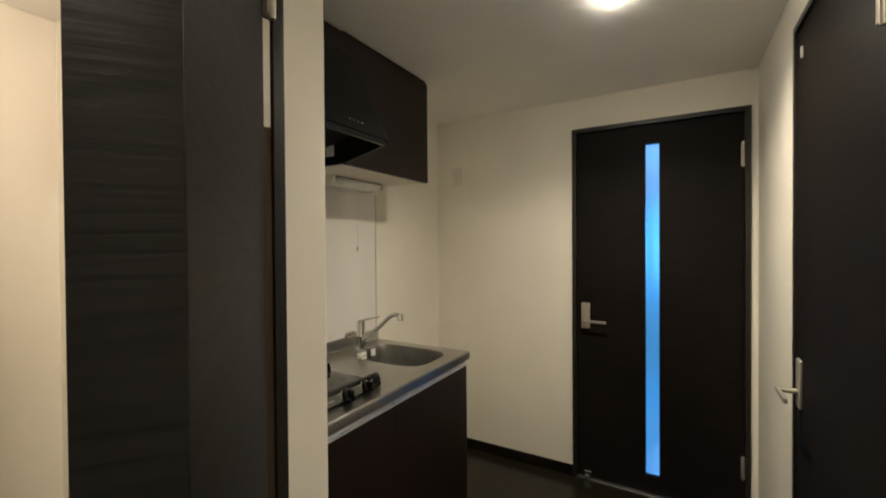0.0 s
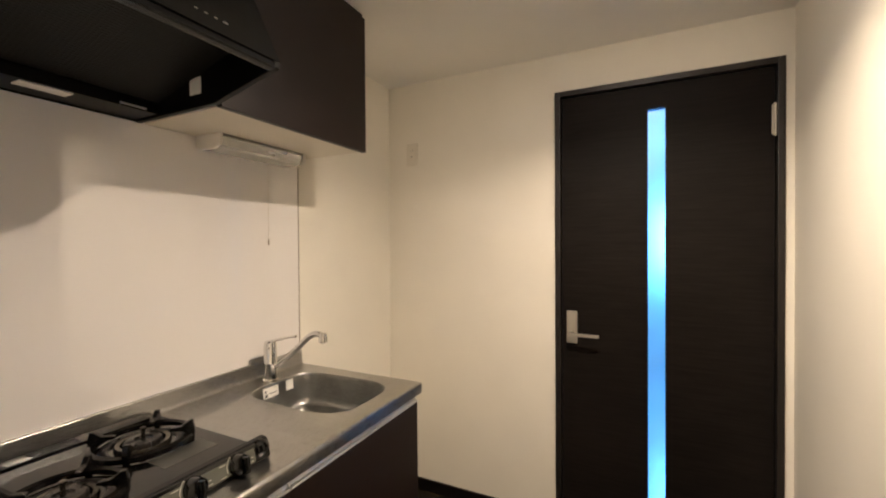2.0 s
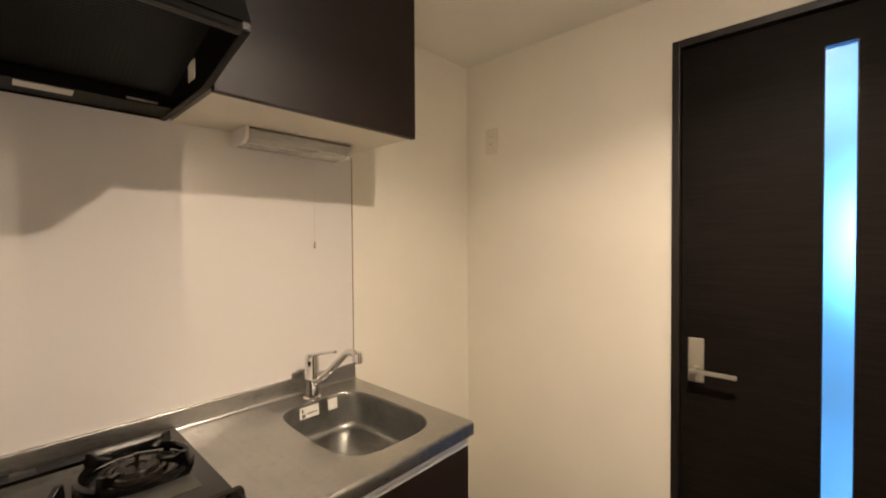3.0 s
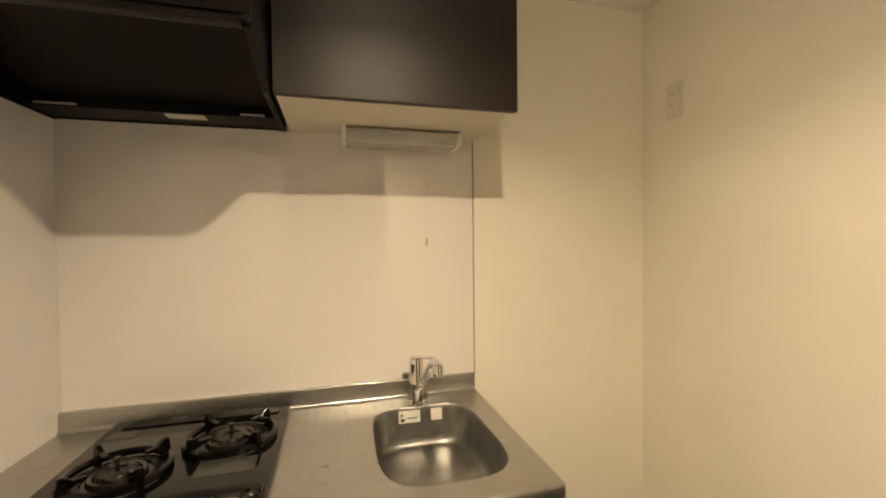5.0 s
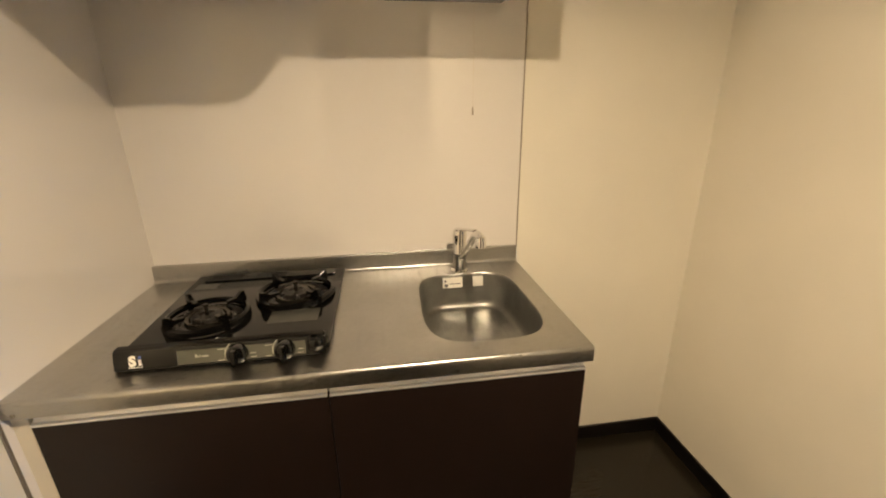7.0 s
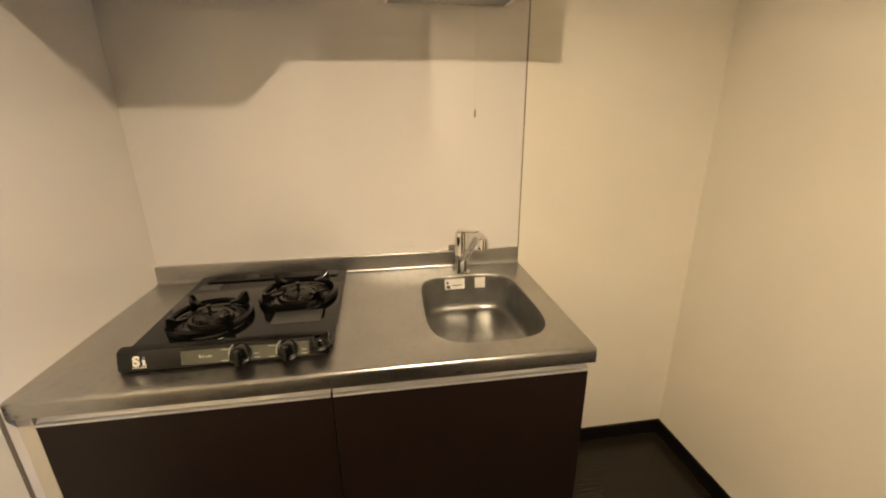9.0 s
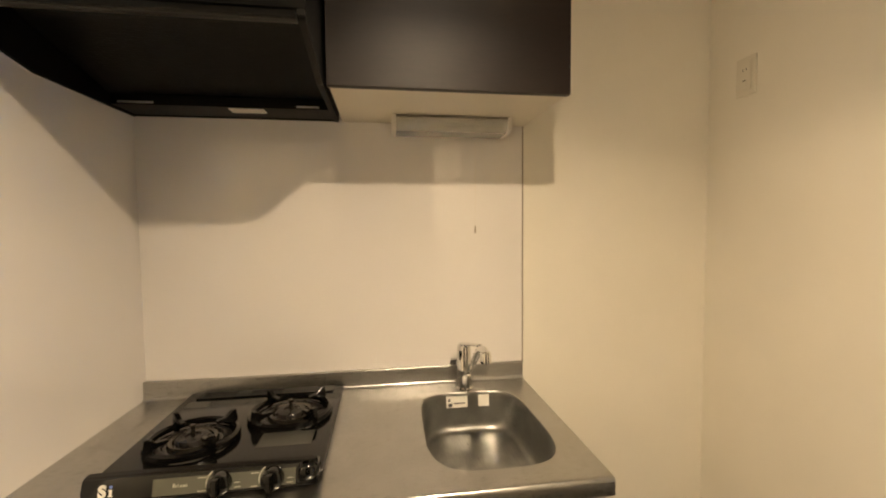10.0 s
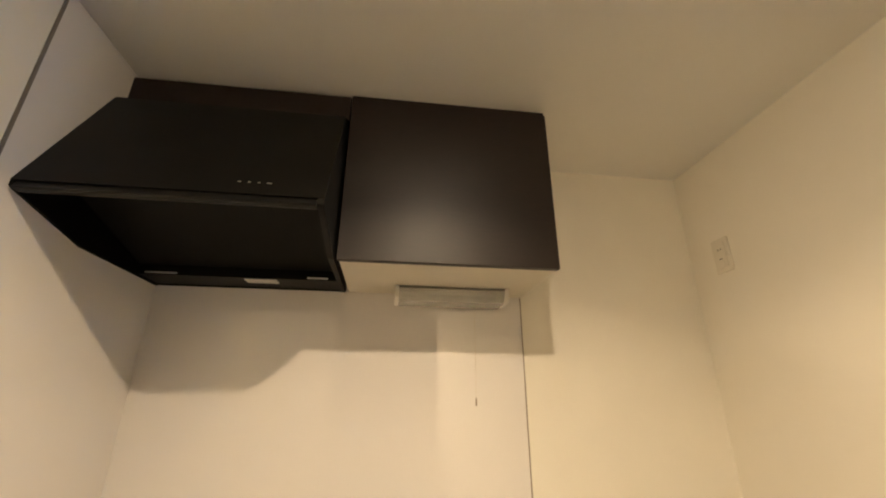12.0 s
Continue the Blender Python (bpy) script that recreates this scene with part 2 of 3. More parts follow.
def part(name, bm, mat, parent, label="", smooth=None):
    ob = new(name, mesh(name, bm, mat, smooth))
    ob.parent = parent
    if label:
        ob["label"] = label
    return ob


def thing(name, label, category, place=(0, 0, 0), group="", kind=""):
    """An empty at the base of a thing; its parts are built in the thing's own measure."""
    ob = new(name)
    ob.empty_display_size = 0.05
    ob.location = place
    return tagged(ob, label, category, group, kind)


def structure(name, bm, mat, label, category, smooth=None):
    return tagged(new(name, mesh(name, bm, mat, smooth)), label, category, kind="structure")


# ---- the shell ----
structure("floor", one((-2.2, -1.6, -0.10), (1.6, 2.66, 0.0)), FLOOR, "dark brown glossy wood-pattern vinyl floor", "floor")
structure("floor_room", one((-2.2, 2.66, -0.10), (1.6, 6.2, 0.0)), OAK, "pale grey floor of the room beyond", "floor")
structure("ceiling", one((-2.2, -1.6, CEIL), (1.6, 6.2, CEIL + 0.12)), CEILING, "white papered ceiling with a recessed lamp", "ceiling")
structure("wall_west", one((BACK - 0.12, 0.655, 0), (BACK, 2.73, CEIL)), WALLPAPER, "cream papered wall behind the kitchen unit", "wall")
DX0, DX1, DTOP = -0.603, 0.243, 2.030      # far door, outside of its frame
structure("wall_north", boxes(((BACK, NORTH, 0), (DX0 + 0.004, NORTH + 0.12, CEIL)), ((DX1 - 0.004, NORTH, 0), (EAST + 0.12, NORTH + 0.12, CEIL)),
                              ((DX0 + 0.004, NORTH, DTOP - 0.004), (DX1 - 0.004, NORTH + 0.12, CEIL))), WALLPAPER, "cream papered wall round the far door", "wall")
RY0, RY1, RTOP = 1.104, 1.838, 2.045       # right door, outside of its frame
structure("wall_east", boxes(((EAST, RY1 - 0.004, 0), (EAST + 0.12, NORTH, CEIL)), ((EAST, -1.6, 0), (EAST + 0.12, RY0 + 0.004, CEIL)),
                             ((EAST, RY0 + 0.004, RTOP - 0.004), (EAST + 0.12, RY1 - 0.004, CEIL))), WALLPAPER, "cream papered hall wall round the side door", "wall")
LY0, LY1, LTOP = -0.06, 0.627, 2.040       # washroom door, outside of its frame
corner = bmesh.new()
foot = [corner.verts.new((x, y, 0)) for x, y in ((BACK, 0.655), (HALL - 0.08, 0.655), (HALL - 0.08, LY1 - 0.004), (HALL, LY1 - 0.004), (HALL, LEFT - 0.004), (HALL - 0.0012, LEFT - 0.0012), (HALL - 0.004, LEFT), (-0.930, SIDE + lean_at(-0.930)), (BACK, SIDE + lean_at(BACK)))]
raised = bmesh.ops.extrude_face_region(corner, geom=[corner.faces.new(foot)])["geom"]
bmesh.ops.translate(corner, vec=(0, 0, CEIL), verts=[v for v in raised if isinstance(v, bmesh.types.BMVert)])
bmesh.ops.recalc_face_normals(corner, faces=corner.faces)
structure("wall_partition", corner, WALLPAPER, "cream papered partition beside the kitchen unit", "wall")
structure("wall_hall", boxes(((HALL - 0.08, -1.6, 0), (HALL, LY0 + 0.004, CEIL)),
                             ((HALL - 0.08, LY0 + 0.004, LTOP - 0.004), (HALL, LY1 - 0.004, CEIL))), WALLPAPER, "cream papered hall wall round the washroom door", "wall")
structure("wall_south", one((-2.2, -1.72, 0), (1.6, -1.6, CEIL)), WALLPAPER, "cream papered wall at the hall's end", "wall")
structure("wall_washroom_west", one((-1.86, -1.6, 0), (-1.74, 0.655, CEIL)), WALLPAPER, "beige washroom wall under warm light", "wall")
structure("wall_washroom_north", one((-1.74, 0.643, 0), (HALL - 0.08, 0.654, CEIL)), WALLPAPER, "beige washroom side wall", "wall")
structure("ceiling_washroom", one((-1.74, -1.6, 2.07), (HALL - 0.08, 0.643, 2.11)), CEILING, "low white washroom ceiling", "ceiling")
structure("wall_closet", boxes(((0.95, 0.9, 0), (1.05, 2.1, CEIL)), ((EAST + 0.12, 0.8, 0), (1.05, 0.9, CEIL)), ((EAST + 0.12, 2.1, 0), (1.05, 2.2, CEIL))), WALLPAPER, "plain closet walls behind the side door", "wall")

# the room beyond the far door, with its window
structure("wall_room_west", one((-1.64, 2.73, 0), (-1.52, 5.6, CEIL)), WALLPAPER, "white wall of the room beyond", "wall")
structure("wall_room_east", one((1.2, 2.73, 0), (1.32, 5.6, CEIL)), WALLPAPER, "white wall of the room beyond", "wall")
structure("wall_room_south", one((EAST + 0.12, 2.61, 0), (1.32, 2.73, CEIL)), WALLPAPER, "white wall of the room beyond", "wall")
structure("wall_room_north", boxes(((-1.64, 5.6, 0), (-0.09, 5.72, CEIL)), ((1.11, 5.6, 0), (1.32, 5.72, CEIL)), ((-0.09, 5.6, 1.74), (1.11, 5.72, CEIL)), ((-0.09, 5.6, 0), (1.11, 5.72, 0.98))),
          WALLPAPER, "white window wall of the room beyond", "wall")
win = thing("window_1", "pale aluminium window in the room beyond", "window", (0.51, 5.66, 0.98), kind="structure")
part("window_frame", boxes(((-0.60, -0.03, 0), (-0.55, 0.03, 0.76)), ((0.55, -0.03, 0), (0.60, 0.03, 0.76)), ((-0.55, -0.03, 0), (0.55, 0.03, 0.05)),
                           ((-0.55, -0.03, 0.71), (0.55, 0.03, 0.76)), ((-0.025, -0.03, 0.05), (0.025, 0.03, 0.71))), ALU, win)
for x in (-0.2875, 0.2875):
    pane = part("pane", one((x - 0.262, -0.004, 0.05), (x + 0.262, 0.004, 0.71)), GLASS, win)
    pane.visible_shadow = False

# skirtings
structure("baseboard", boxes(((BACK, 1.925, 0), (BACK + 0.009, NORTH, 0.062)), ((BACK + 0.009, NORTH - 0.009, 0), (DX0 - 0.001, NORTH, 0.062))), SKIRT,
          "dark brown skirting along the kitchen corner", "baseboard")
structure("baseboard_hall", boxes(((EAST - 0.009, RY1 + 0.001, 0), (EAST, NORTH, 0.062)), ((EAST - 0.009, -1.6, 0), (EAST, RY0 - 0.001, 0.062)), ((DX1 + 0.001, NORTH - 0.009, 0), (EAST - 0.009, NORTH, 0.062)),
                                  ((HALL, LY1 + 0.001, 0), (HALL + 0.009, SIDE + 0.006, 0.062)), ((-0.926, LEFT, 0), (HALL, SIDE + 0.006, 0.062))), SKIRT, "dark brown skirting along the hall", "baseboard")

# kitchen panels: glossy sheets on the back wall and the side wall, with joint strips
PR = 1.918                                  # right end of the back panel
structure("kitchen_panel_back", one((BACK, SIDE + 0.003, 0.86), (BACK + 0.003, PR - 0.003, CEIL - 0.002)), PANEL, "glossy cream kitchen panel behind the hob and sink", "wall panel")
structure("kitchen_panel_side", one((BACK, SIDE, 0.02), (-0.933, SIDE + 0.003, CEIL - 0.002)), PANEL, "glossy cream kitchen panel beside the hob", "wall panel")
structure("trim_back", one((BACK, PR - 0.003, 0.892), (BACK + 0.005, PR + 0.001, 1.70), 0.001), JOINT, "thin grey end strip of the kitchen panel", "trim")
structure("trim_side", one((-0.933, SIDE, 0.0), (-0.927, SIDE + 0.005, CEIL - 0.002), 0.001), TRIM, "thin grey-brown end strip of the side panel", "trim")


# ---- doors ----
def lever_handle(parent, at, out, along, z):
    """A plate with a lever: out is the way from the door, along the way that the lever points."""
    o, a = Vector(out), Vector(along)
    c = Vector(at)
    m = Matrix((a, o, Vector((0, 0, 1)))).transposed().to_4x4()
    def put(bm):
        bmesh.ops.transform(bm, matrix=Matrix.Translation((c.x, c.y, z)) @ m, verts=bm.verts)
        bmesh.ops.recalc_face_normals(bm, faces=bm.faces)
        return bm
    handle = part("door_handle", put(one((-0.024, 0, -0.080), (0.024, 0.010, 0.070), 0.006, 3)), NICKEL, parent, "satin nickel plate with a lever", 30)
    part("neck", put(sweep([(0, 0.008, -0.03), (0, 0.055, -0.03)], 0.0085, 16)), NICKEL, handle, "", 40)
    part("lever", put(one((-0.0085, 0.053, -0.0370), (0.120, 0.063, -0.0230), 0.0022, 2)), NICKEL, handle, "flat lever bar", 30)
    return handle


def hinge(parent, lo, hi, at):
    h = part("hinge", one(lo, hi, 0.002), NICKEL, parent, "satin metal hinge", 30)
    part("hinge_pin", lathe([(0.006, lo[2] - 0.006), (0.007, lo[2]), (0.007, hi[2]), (0.006, hi[2] + 0.006)], at, 12), NICKEL, h, "", 40)


def frame_u(axis, a0, a1, top, d0, d1, w, bevel=0.002):
    """A door frame of two posts and a head. axis 0: along x, 1: along y."""
    def pick(lo, hi):
        return ((lo[0], lo[1], lo[2]), (hi[0], hi[1], hi[2])) if axis == 0 else ((lo[1], lo[0], lo[2]), (hi[1], hi[0], hi[2]))
    return boxes(pick((a0, d0, 0), (a0 + w, d1, top)), pick((a1 - w, d0, 0), (a1, d1, top)), pick((a0 + w, d0, top - w), (a1 - w, d1, top)), bevel=bevel)


# far door with the glass strip
door = thing("door_1", "closed dark wood door with a frosted glass strip", "door", (0, 0, 0), kind="structure")
part("door_frame", frame_u(0, DX0, DX1, DTOP, NORTH - 0.012, NORTH + 0.125, 0.024), FRAMEWOOD, door, "dark door frame")
SX0, SX1, SZ0, SZ1 = -0.220, -0.149, 0.098, 1.902
L0, L1, LZ0, LZ1 = DX0 + 0.027, DX1 - 0.027, 0.010, DTOP - 0.027
LF, LB = NORTH + 0.012, NORTH + 0.046
part("leaf", boxes(((L0, LF, LZ0), (SX0, LB, LZ1)), ((SX1, LF, LZ0), (L1, LB, LZ1)), ((SX0, LF, SZ1), (SX1, LB, LZ1)), ((SX0, LF, LZ0), (SX1, LB, SZ0))), DOORWOOD, door, "dark horizontal-grained door leaf")
glass = part("glass_strip", one((SX0, LF + 0.012, SZ0), (SX1, LF + 0.017, SZ1)), FROSTED, door, "tall frosted glass strip, blue with daylight")
glass.visible_shadow = False
part("glass_bead", boxes(((SX0, LF + 0.002, SZ0), (SX0 + 0.003, LF + 0.012, SZ1)), ((SX1 - 0.003, LF + 0.002, SZ0), (SX1, LF + 0.012, SZ1)), ((SX0 + 0.003, LF + 0.002, SZ0), (SX1 - 0.003, LF + 0.012, SZ0 + 0.012))), FRAMEWOOD, door)
part("door_stop", boxes(((DX0 + 0.024, LB + 0.0005, 0.006), (L0 + 0.012, LB + 0.02, LZ1 + 0.003)), ((L1 - 0.012, LB + 0.0005, 0.006), (DX1 - 0.024, LB + 0.02, LZ1 + 0.003)), ((L0 + 0.012, LB + 0.0005, LZ1 - 0.01), (L1 - 0.012, LB + 0.02, LZ1 + 0.003))), FRAMEWOOD, door)
lever_handle(door, (-0.531, LF, 0), (0, -1, 0), (1, 0, 0), 0.955)
for z0, z1 in ((1.744, 1.857), (0.205, 0.309)):
    hinge(door, (0.204, LF - 0.012, z0), (0.214, LF, z1), (0.214, LF - 0.010, 0))
part("threshold", one((DX0 + 0.024, NORTH - 0.006, 0), (DX1 - 0.024, NORTH + 0.11, 0.006), 0.002), ALU, door, "thin metal floor strip")
part("catch", boxes(((-0.545, LF - 0.014, 0.026), (-0.500, LF, 0.050)), ((-0.535, LF - 0.022, 0.010), (-0.510, LF - 0.004, 0.026)), bevel=0.003), CHROME, door, "small chrome door catch")

# side door
door2 = thing("door_2", "closed plain dark wood side door", "door", (0, 0, 0), kind="structure")
part("door_frame", frame_u(1, RY0, RY1, RTOP, EAST - 0.012, EAST + 0.125, 0.022), FRAMEWOOD, door2, "dark door frame")
part("leaf", one((EAST - 0.004, RY0 + 0.025, 0.010), (EAST + 0.030, RY1 - 0.025, RTOP - 0.025), 0.002), DOORWOOD, door2, "dark door leaf")
lever_handle(door2, (EAST - 0.004, RY1 - 0.078, 0), (-1, 0, 0), (0, -1, 0), 0.940)
for z0, z1 in ((1.745, 1.860), (0.205, 0.310)):
    hinge(door2, (EAST - 0.026, RY0 + 0.020, z0), (EAST - 0.005, RY0 + 0.036, z1), (EAST - 0.020, RY0 + 0.018, 0))
part("latch_cover", one((EAST - 0.011, RY1 - 0.098, 1.920), (EAST - 0.004, RY1 - 0.088, 1.955), 0.003), WHITE, door2, "small white plastic peg")

# washroom door, standing ajar into the hall
door3 = thing("door_3", "dark wood washroom door standing ajar into the hall", "door", (0, 0, 0), kind="structure")
part("door_frame", frame_u(1, LY0, LY1, LTOP, HALL - 0.09, HALL + 0.004, 0.024), FRAMEWOOD, door3, "dark door frame")
H, E3 = Vector((-0.672, 0.592, 0)), Vector((-0.2067, 0.2132, 0))
swing = Matrix.Translation(H) @ Matrix.Rotation(math.atan2(E3.y - H.y, E3.x - H.x), 4, "Z")
W3 = (E3 - H).length
leaf = one((0.004, -0.036, 0.010), (W3 - 0.002, 0.0, LTOP - 0.028))
bmesh.ops.transform(leaf, matrix=swing, verts=leaf.verts)
part("leaf", leaf, DOORWOOD, door3, "dark horizontal-grained door leaf")
# thin cap on the leaf's end, coloured near black for the shade there
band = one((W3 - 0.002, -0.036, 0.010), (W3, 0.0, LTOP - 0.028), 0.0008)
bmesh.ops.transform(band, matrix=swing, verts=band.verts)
part("edge_band", band, SHADEDEND, door3, "end of the door leaf, its shade put into a near-black colour", 30)
part("jamb_strip", one((HALL - 0.020, LY1 - 0.044, 0.002), (HALL - 0.002, LY1 - 0.0245, LTOP - 0.026), 0.001), EDGEWOOD, door3, "brown edge strip in the hinge gap")
# narrow pale box set high in the hinge gap
part("cover_plate", one((HALL - 0.016, LY1 - 0.042, 1.572), (HALL + 0.0005, LY1 - 0.027, 1.757), 0.001), WHITE, door3, "pale strip in the hinge gap")
hinge(door3, (HALL - 0.004, LY1 - 0.040, 1.762), (HALL + 0.012, LY1 - 0.026, 1.872), (HALL + 0.010, LY1 - 0.030, 0))


# ---- lamps in the ceiling ----
def downlight(label, x, y):
    d = thing("ceiling_light", label, "ceiling light", (x, y, CEIL), "ceiling lights")
    part("rim", lathe([(0.032, 0.0), (0.043, 0.0), (0.044, -0.002), (0.041, -0.004), (0.036, -0.0045), (0.033, -0.003)], steps=40, ring=True), WHITE, d, "white lamp rim", 40)
    part("lamp_face", lathe([(0.0, -0.001), (0.031, -0.001), (0.031, -0.008), (0.027, -0.0115), (0.018, -0.0138), (0.0, -0.0145)], steps=32), GLOW, d, "glowing lamp face", 40)
    return d


downlight("small round lit ceiling lamp over the kitchen", -0.244, 1.636)
downlight("small round lit ceiling lamp in the hall", -0.26, -0.26)

# ---- kitchen: base cabinets ----
CF = -0.950                                  # door fronts
SPLIT = 1.325


def base_cabinet(label, y0, y1):
    c = thing("base_cabinet", label, "cabinet", (0, 0, 0), "kitchen base cabinets")
    part("side_panel", one((BACK + 0.004, y0, 0.09), (CF - 0.022, y0 + 0.016, 0.811)), CREAM, c, "cream side panel")
    part("side_panel", one((BACK + 0.004, y1 - 0.016, 0.09), (CF - 0.022, y1, 0.811)), CREAM, c, "cream side panel")
    part("bottom_panel", one((BACK + 0.004, y0 + 0.016, 0.09), (CF - 0.022, y1 - 0.016, 0.106)), CREAM, c)
    part("back_panel", one((BACK + 0.004, y0 + 0.016, 0.106), (BACK + 0.010, y1 - 0.016, 0.70)), CREAM, c)
    part("plinth", one((BACK + 0.004, y0 + 0.002, 0.0), (CF - 0.055, y1 - 0.002, 0.088)), SKIRT, c, "dark recessed plinth")
    d = part("door", one((CF - 0.019, y0 + 0.0008, 0.095), (CF, y1 - 0.0008, 0.783), 0.0015), CABINET, c, "dark brown cabinet door")
    part("pull_rail", prism([(CF - 0.019, 0.784), (CF + 0.003, 0.784), (CF + 0.003, 0.789), (CF - 0.004, 0.790), (CF - 0.008, 0.796), (CF - 0.008, 0.810), (CF - 0.019, 0.810)], y0 + 0.0025, y1 - 0.0025), RAIL, d, "aluminium pull rail", 30)
    return c


base_cabinet("dark brown base cabinet under the gas hob", SIDE + 0.026, SPLIT)
base_cabinet("dark brown base cabinet under the sink", SPLIT, 1.905)
filler = thing("filler_strip", "narrow cream filler strip beside the cabinet", "filler strip", (0, 0, 0))
part("strip", one((CF - 0.02, SIDE + 0.0035, 0.0), (CF - 0.001, SIDE + 0.025, 0.811), 0.001), CREAM, filler)

# ---- kitchen: worktop with sink ----
TOP = 0.850
WY0, WY1 = SIDE + 0.0035, 1.912
WX0, WX1 = -1.486, -0.962
SCX, SCY, SHX, SHY = -1.207, 1.700, 0.204, 0.151


def sink_loop(s, n=72, power=4.2):
    out = []
    for k in range(n):
        a = 2 * math.pi * (k + 0.5) / n
        c, q = math.cos(a), math.sin(a)
        p = power * (0.86 if c > 0 else 1.08)      # rounder corners towards the front
        r = 1 / (abs(c) ** p + abs(q) ** p) ** (1 / p)
        # the basin narrows a little towards the wall
        x = SCX + SHX * s * r * c
        y = SCY + SHY * s * r * q * (1 + 0.035 * c)
        out.append((x, y))
    return out


def worktop_top():
    bm = bmesh.new()
    inner = sink_loop(1.0)
    x0, x1, y0, y1 = WX0, WX1, 1.48, WY1
    ins, outs = [], []
    for x, y in inner:
        dx, dy = x - SCX, y - SCY
        k = min((x1 - SCX) / dx if dx > 0 else (x0 - SCX) / dx, (y1 - SCY) / dy if dy > 0 else (y0 - SCY) / dy)
        ins.append(bm.verts.new((x, y, TOP)))
        outs.append([SCX + dx * k, SCY + dy * k])
    for cx, cy in ((x0, y0), (x0, y1), (x1, y0), (x1, y1)):
        near = min(range(len(outs)), key=lambda j: (outs[j][0] - cx) ** 2 + (outs[j][1] - cy) ** 2)
        outs[near] = [cx, cy]
    ov = [bm.verts.new((x, y, TOP)) for x, y in outs]
    n = len(ins)
    for k in range(n):
        bm.faces.new((ins[k], ov[k], ov[(k + 1) % n], ins[(k + 1) % n]))
    v = [bm.verts.new(p) for p in ((x0, WY0, TOP), (x1, WY0, TOP), (x1, y0, TOP), (x0, y0, TOP))]
    bm.faces.new(v)
    bmesh.ops.recalc_face_normals(bm, faces=bm.faces)
    return bm


def sheet(prof):
    """A folded strip of sheet steel along the worktop."""
    bm = bmesh.new()
    a = [bm.verts.new((x, WY0, z)) for x, z in prof]
    b = [bm.verts.new((x, WY1, z)) for x, z in prof]
    for k in range(len(a) - 1):
        bm.faces.new((a[k], a[k + 1], b[k + 1], b[k]))
    bmesh.ops.recalc_face_normals(bm, faces=bm.faces)
    return bm


def turn(cx, cz, r, a0, a1, n=6):
    return [(cx + r * math.cos(radians(a0 + (a1 - a0) * k / n)), cz + r * math.sin(radians(a0 + (a1 - a0) * k / n))) for k in range(n + 1)]


UPSTAND = [(-1.5165, 0.868), (-1.5165, 0.9030)] + turn(-1.5040, 0.9010, 0.004, 90, 5) + turn(-1.4880, 0.8610, 0.011, 180, 270) + [(WX0, TOP)]
FRONT = [(WX1, TOP)] + [(-0.9455, TOP)] + turn(-0.9455, 0.8410, 0.0090, 90, 0, 8) + turn(-0.9400, 0.8155, 0.0035, 0, -90) + [(-0.962, 0.812)]


def basin():
    bm = bmesh.new()
    rings = []
    for s, z in ((1.0, TOP), (0.992, TOP - 0.002), (0.985, TOP - 0.006), (0.972, 0.800), (0.955, 0.762), (0.935, 0.745), (0.90, 0.737), (0.84, 0.734), (0.5, 0.731), (0.2, 0.729)):
        rings.append([bm.verts.new((x, y, z)) for x, y in sink_loop(s, power=4.2 if s > 0.6 else 3)])
    n = len(rings[0])
    for a, b in zip(rings, rings[1:]):
        for k in range(n):
            bm.faces.new((a[k], a[(k + 1) % n], b[(k + 1) % n], b[k]))
    bm.faces.new(rings[-1])
    bmesh.ops.recalc_face_normals(bm, faces=bm.faces)
    bmesh.ops.reverse_faces(bm, faces=bm.faces)
    return bm


worktop = thing("worktop", "brushed stainless steel worktop with a pressed sink", "worktop", (0, 0, 0))
part("top", worktop_top(), STEEL, worktop, "brushed steel sheet")
part("upstand", sheet(UPSTAND), STEEL, worktop, "steel upstand along the wall", 60)
part("front_edge", sheet(FRONT), STEEL, worktop, "rolled steel front edge", 60)
ends = bmesh.new()
for prof in (UPSTAND[1:] + [(-1.5165, TOP)], [(-1.5165, TOP)] + FRONT[1:] + [(-1.5165, 0.812)]):
    ends.faces.new([ends.verts.new((x, WY1, z)) for x, z in prof])
part("screw_cap", lathe([(0.0, 0.0), (0.0045, 0.0), (0.004, 0.0015), (0.0, 0.002)], (-0.936, WY0 + 0.014, 0.8225), 12, Matrix.Rotation(radians(90), 4, "Y")), SLOT, worktop, "small dark screw cap")
part("end_fold", ends, STEEL, worktop, "folded steel end")
tab = bmesh.new()
edge = [(1.668, 0.9010), (1.738, 0.9010)] + turn(1.730, 0.915, 0.008, 0, 90) + turn(1.676, 0.915, 0.008, 90, 180)
tab_a, tab_b = [[tab.verts.new((x, y, z)) for y, z in edge] for x in (-1.5120, -1.5030)]
tab.faces.new(tab_a), tab.faces.new(tab_b[::-1])
for k in range(len(edge)):
    tab.faces.new((tab_a[k], tab_b[k], tab_b[(k + 1) % len(edge)], tab_a[(k + 1) % len(edge)]))
bmesh.ops.recalc_face_normals(tab, faces=tab.faces)
part("bracket", tab, STEEL, worktop, "small rounded steel bracket behind the tap")
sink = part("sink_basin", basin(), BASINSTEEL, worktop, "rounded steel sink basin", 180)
part("drain", lathe([(0.0, 0.7325), (0.034, 0.7325), (0.042, 0.735), (0.046, 0.7335), (0.046, 0.728)], (-1.085, 1.675, 0), 32), CHROME, sink, "round strainer", 40)
BX = SCX - SHX * 0.978
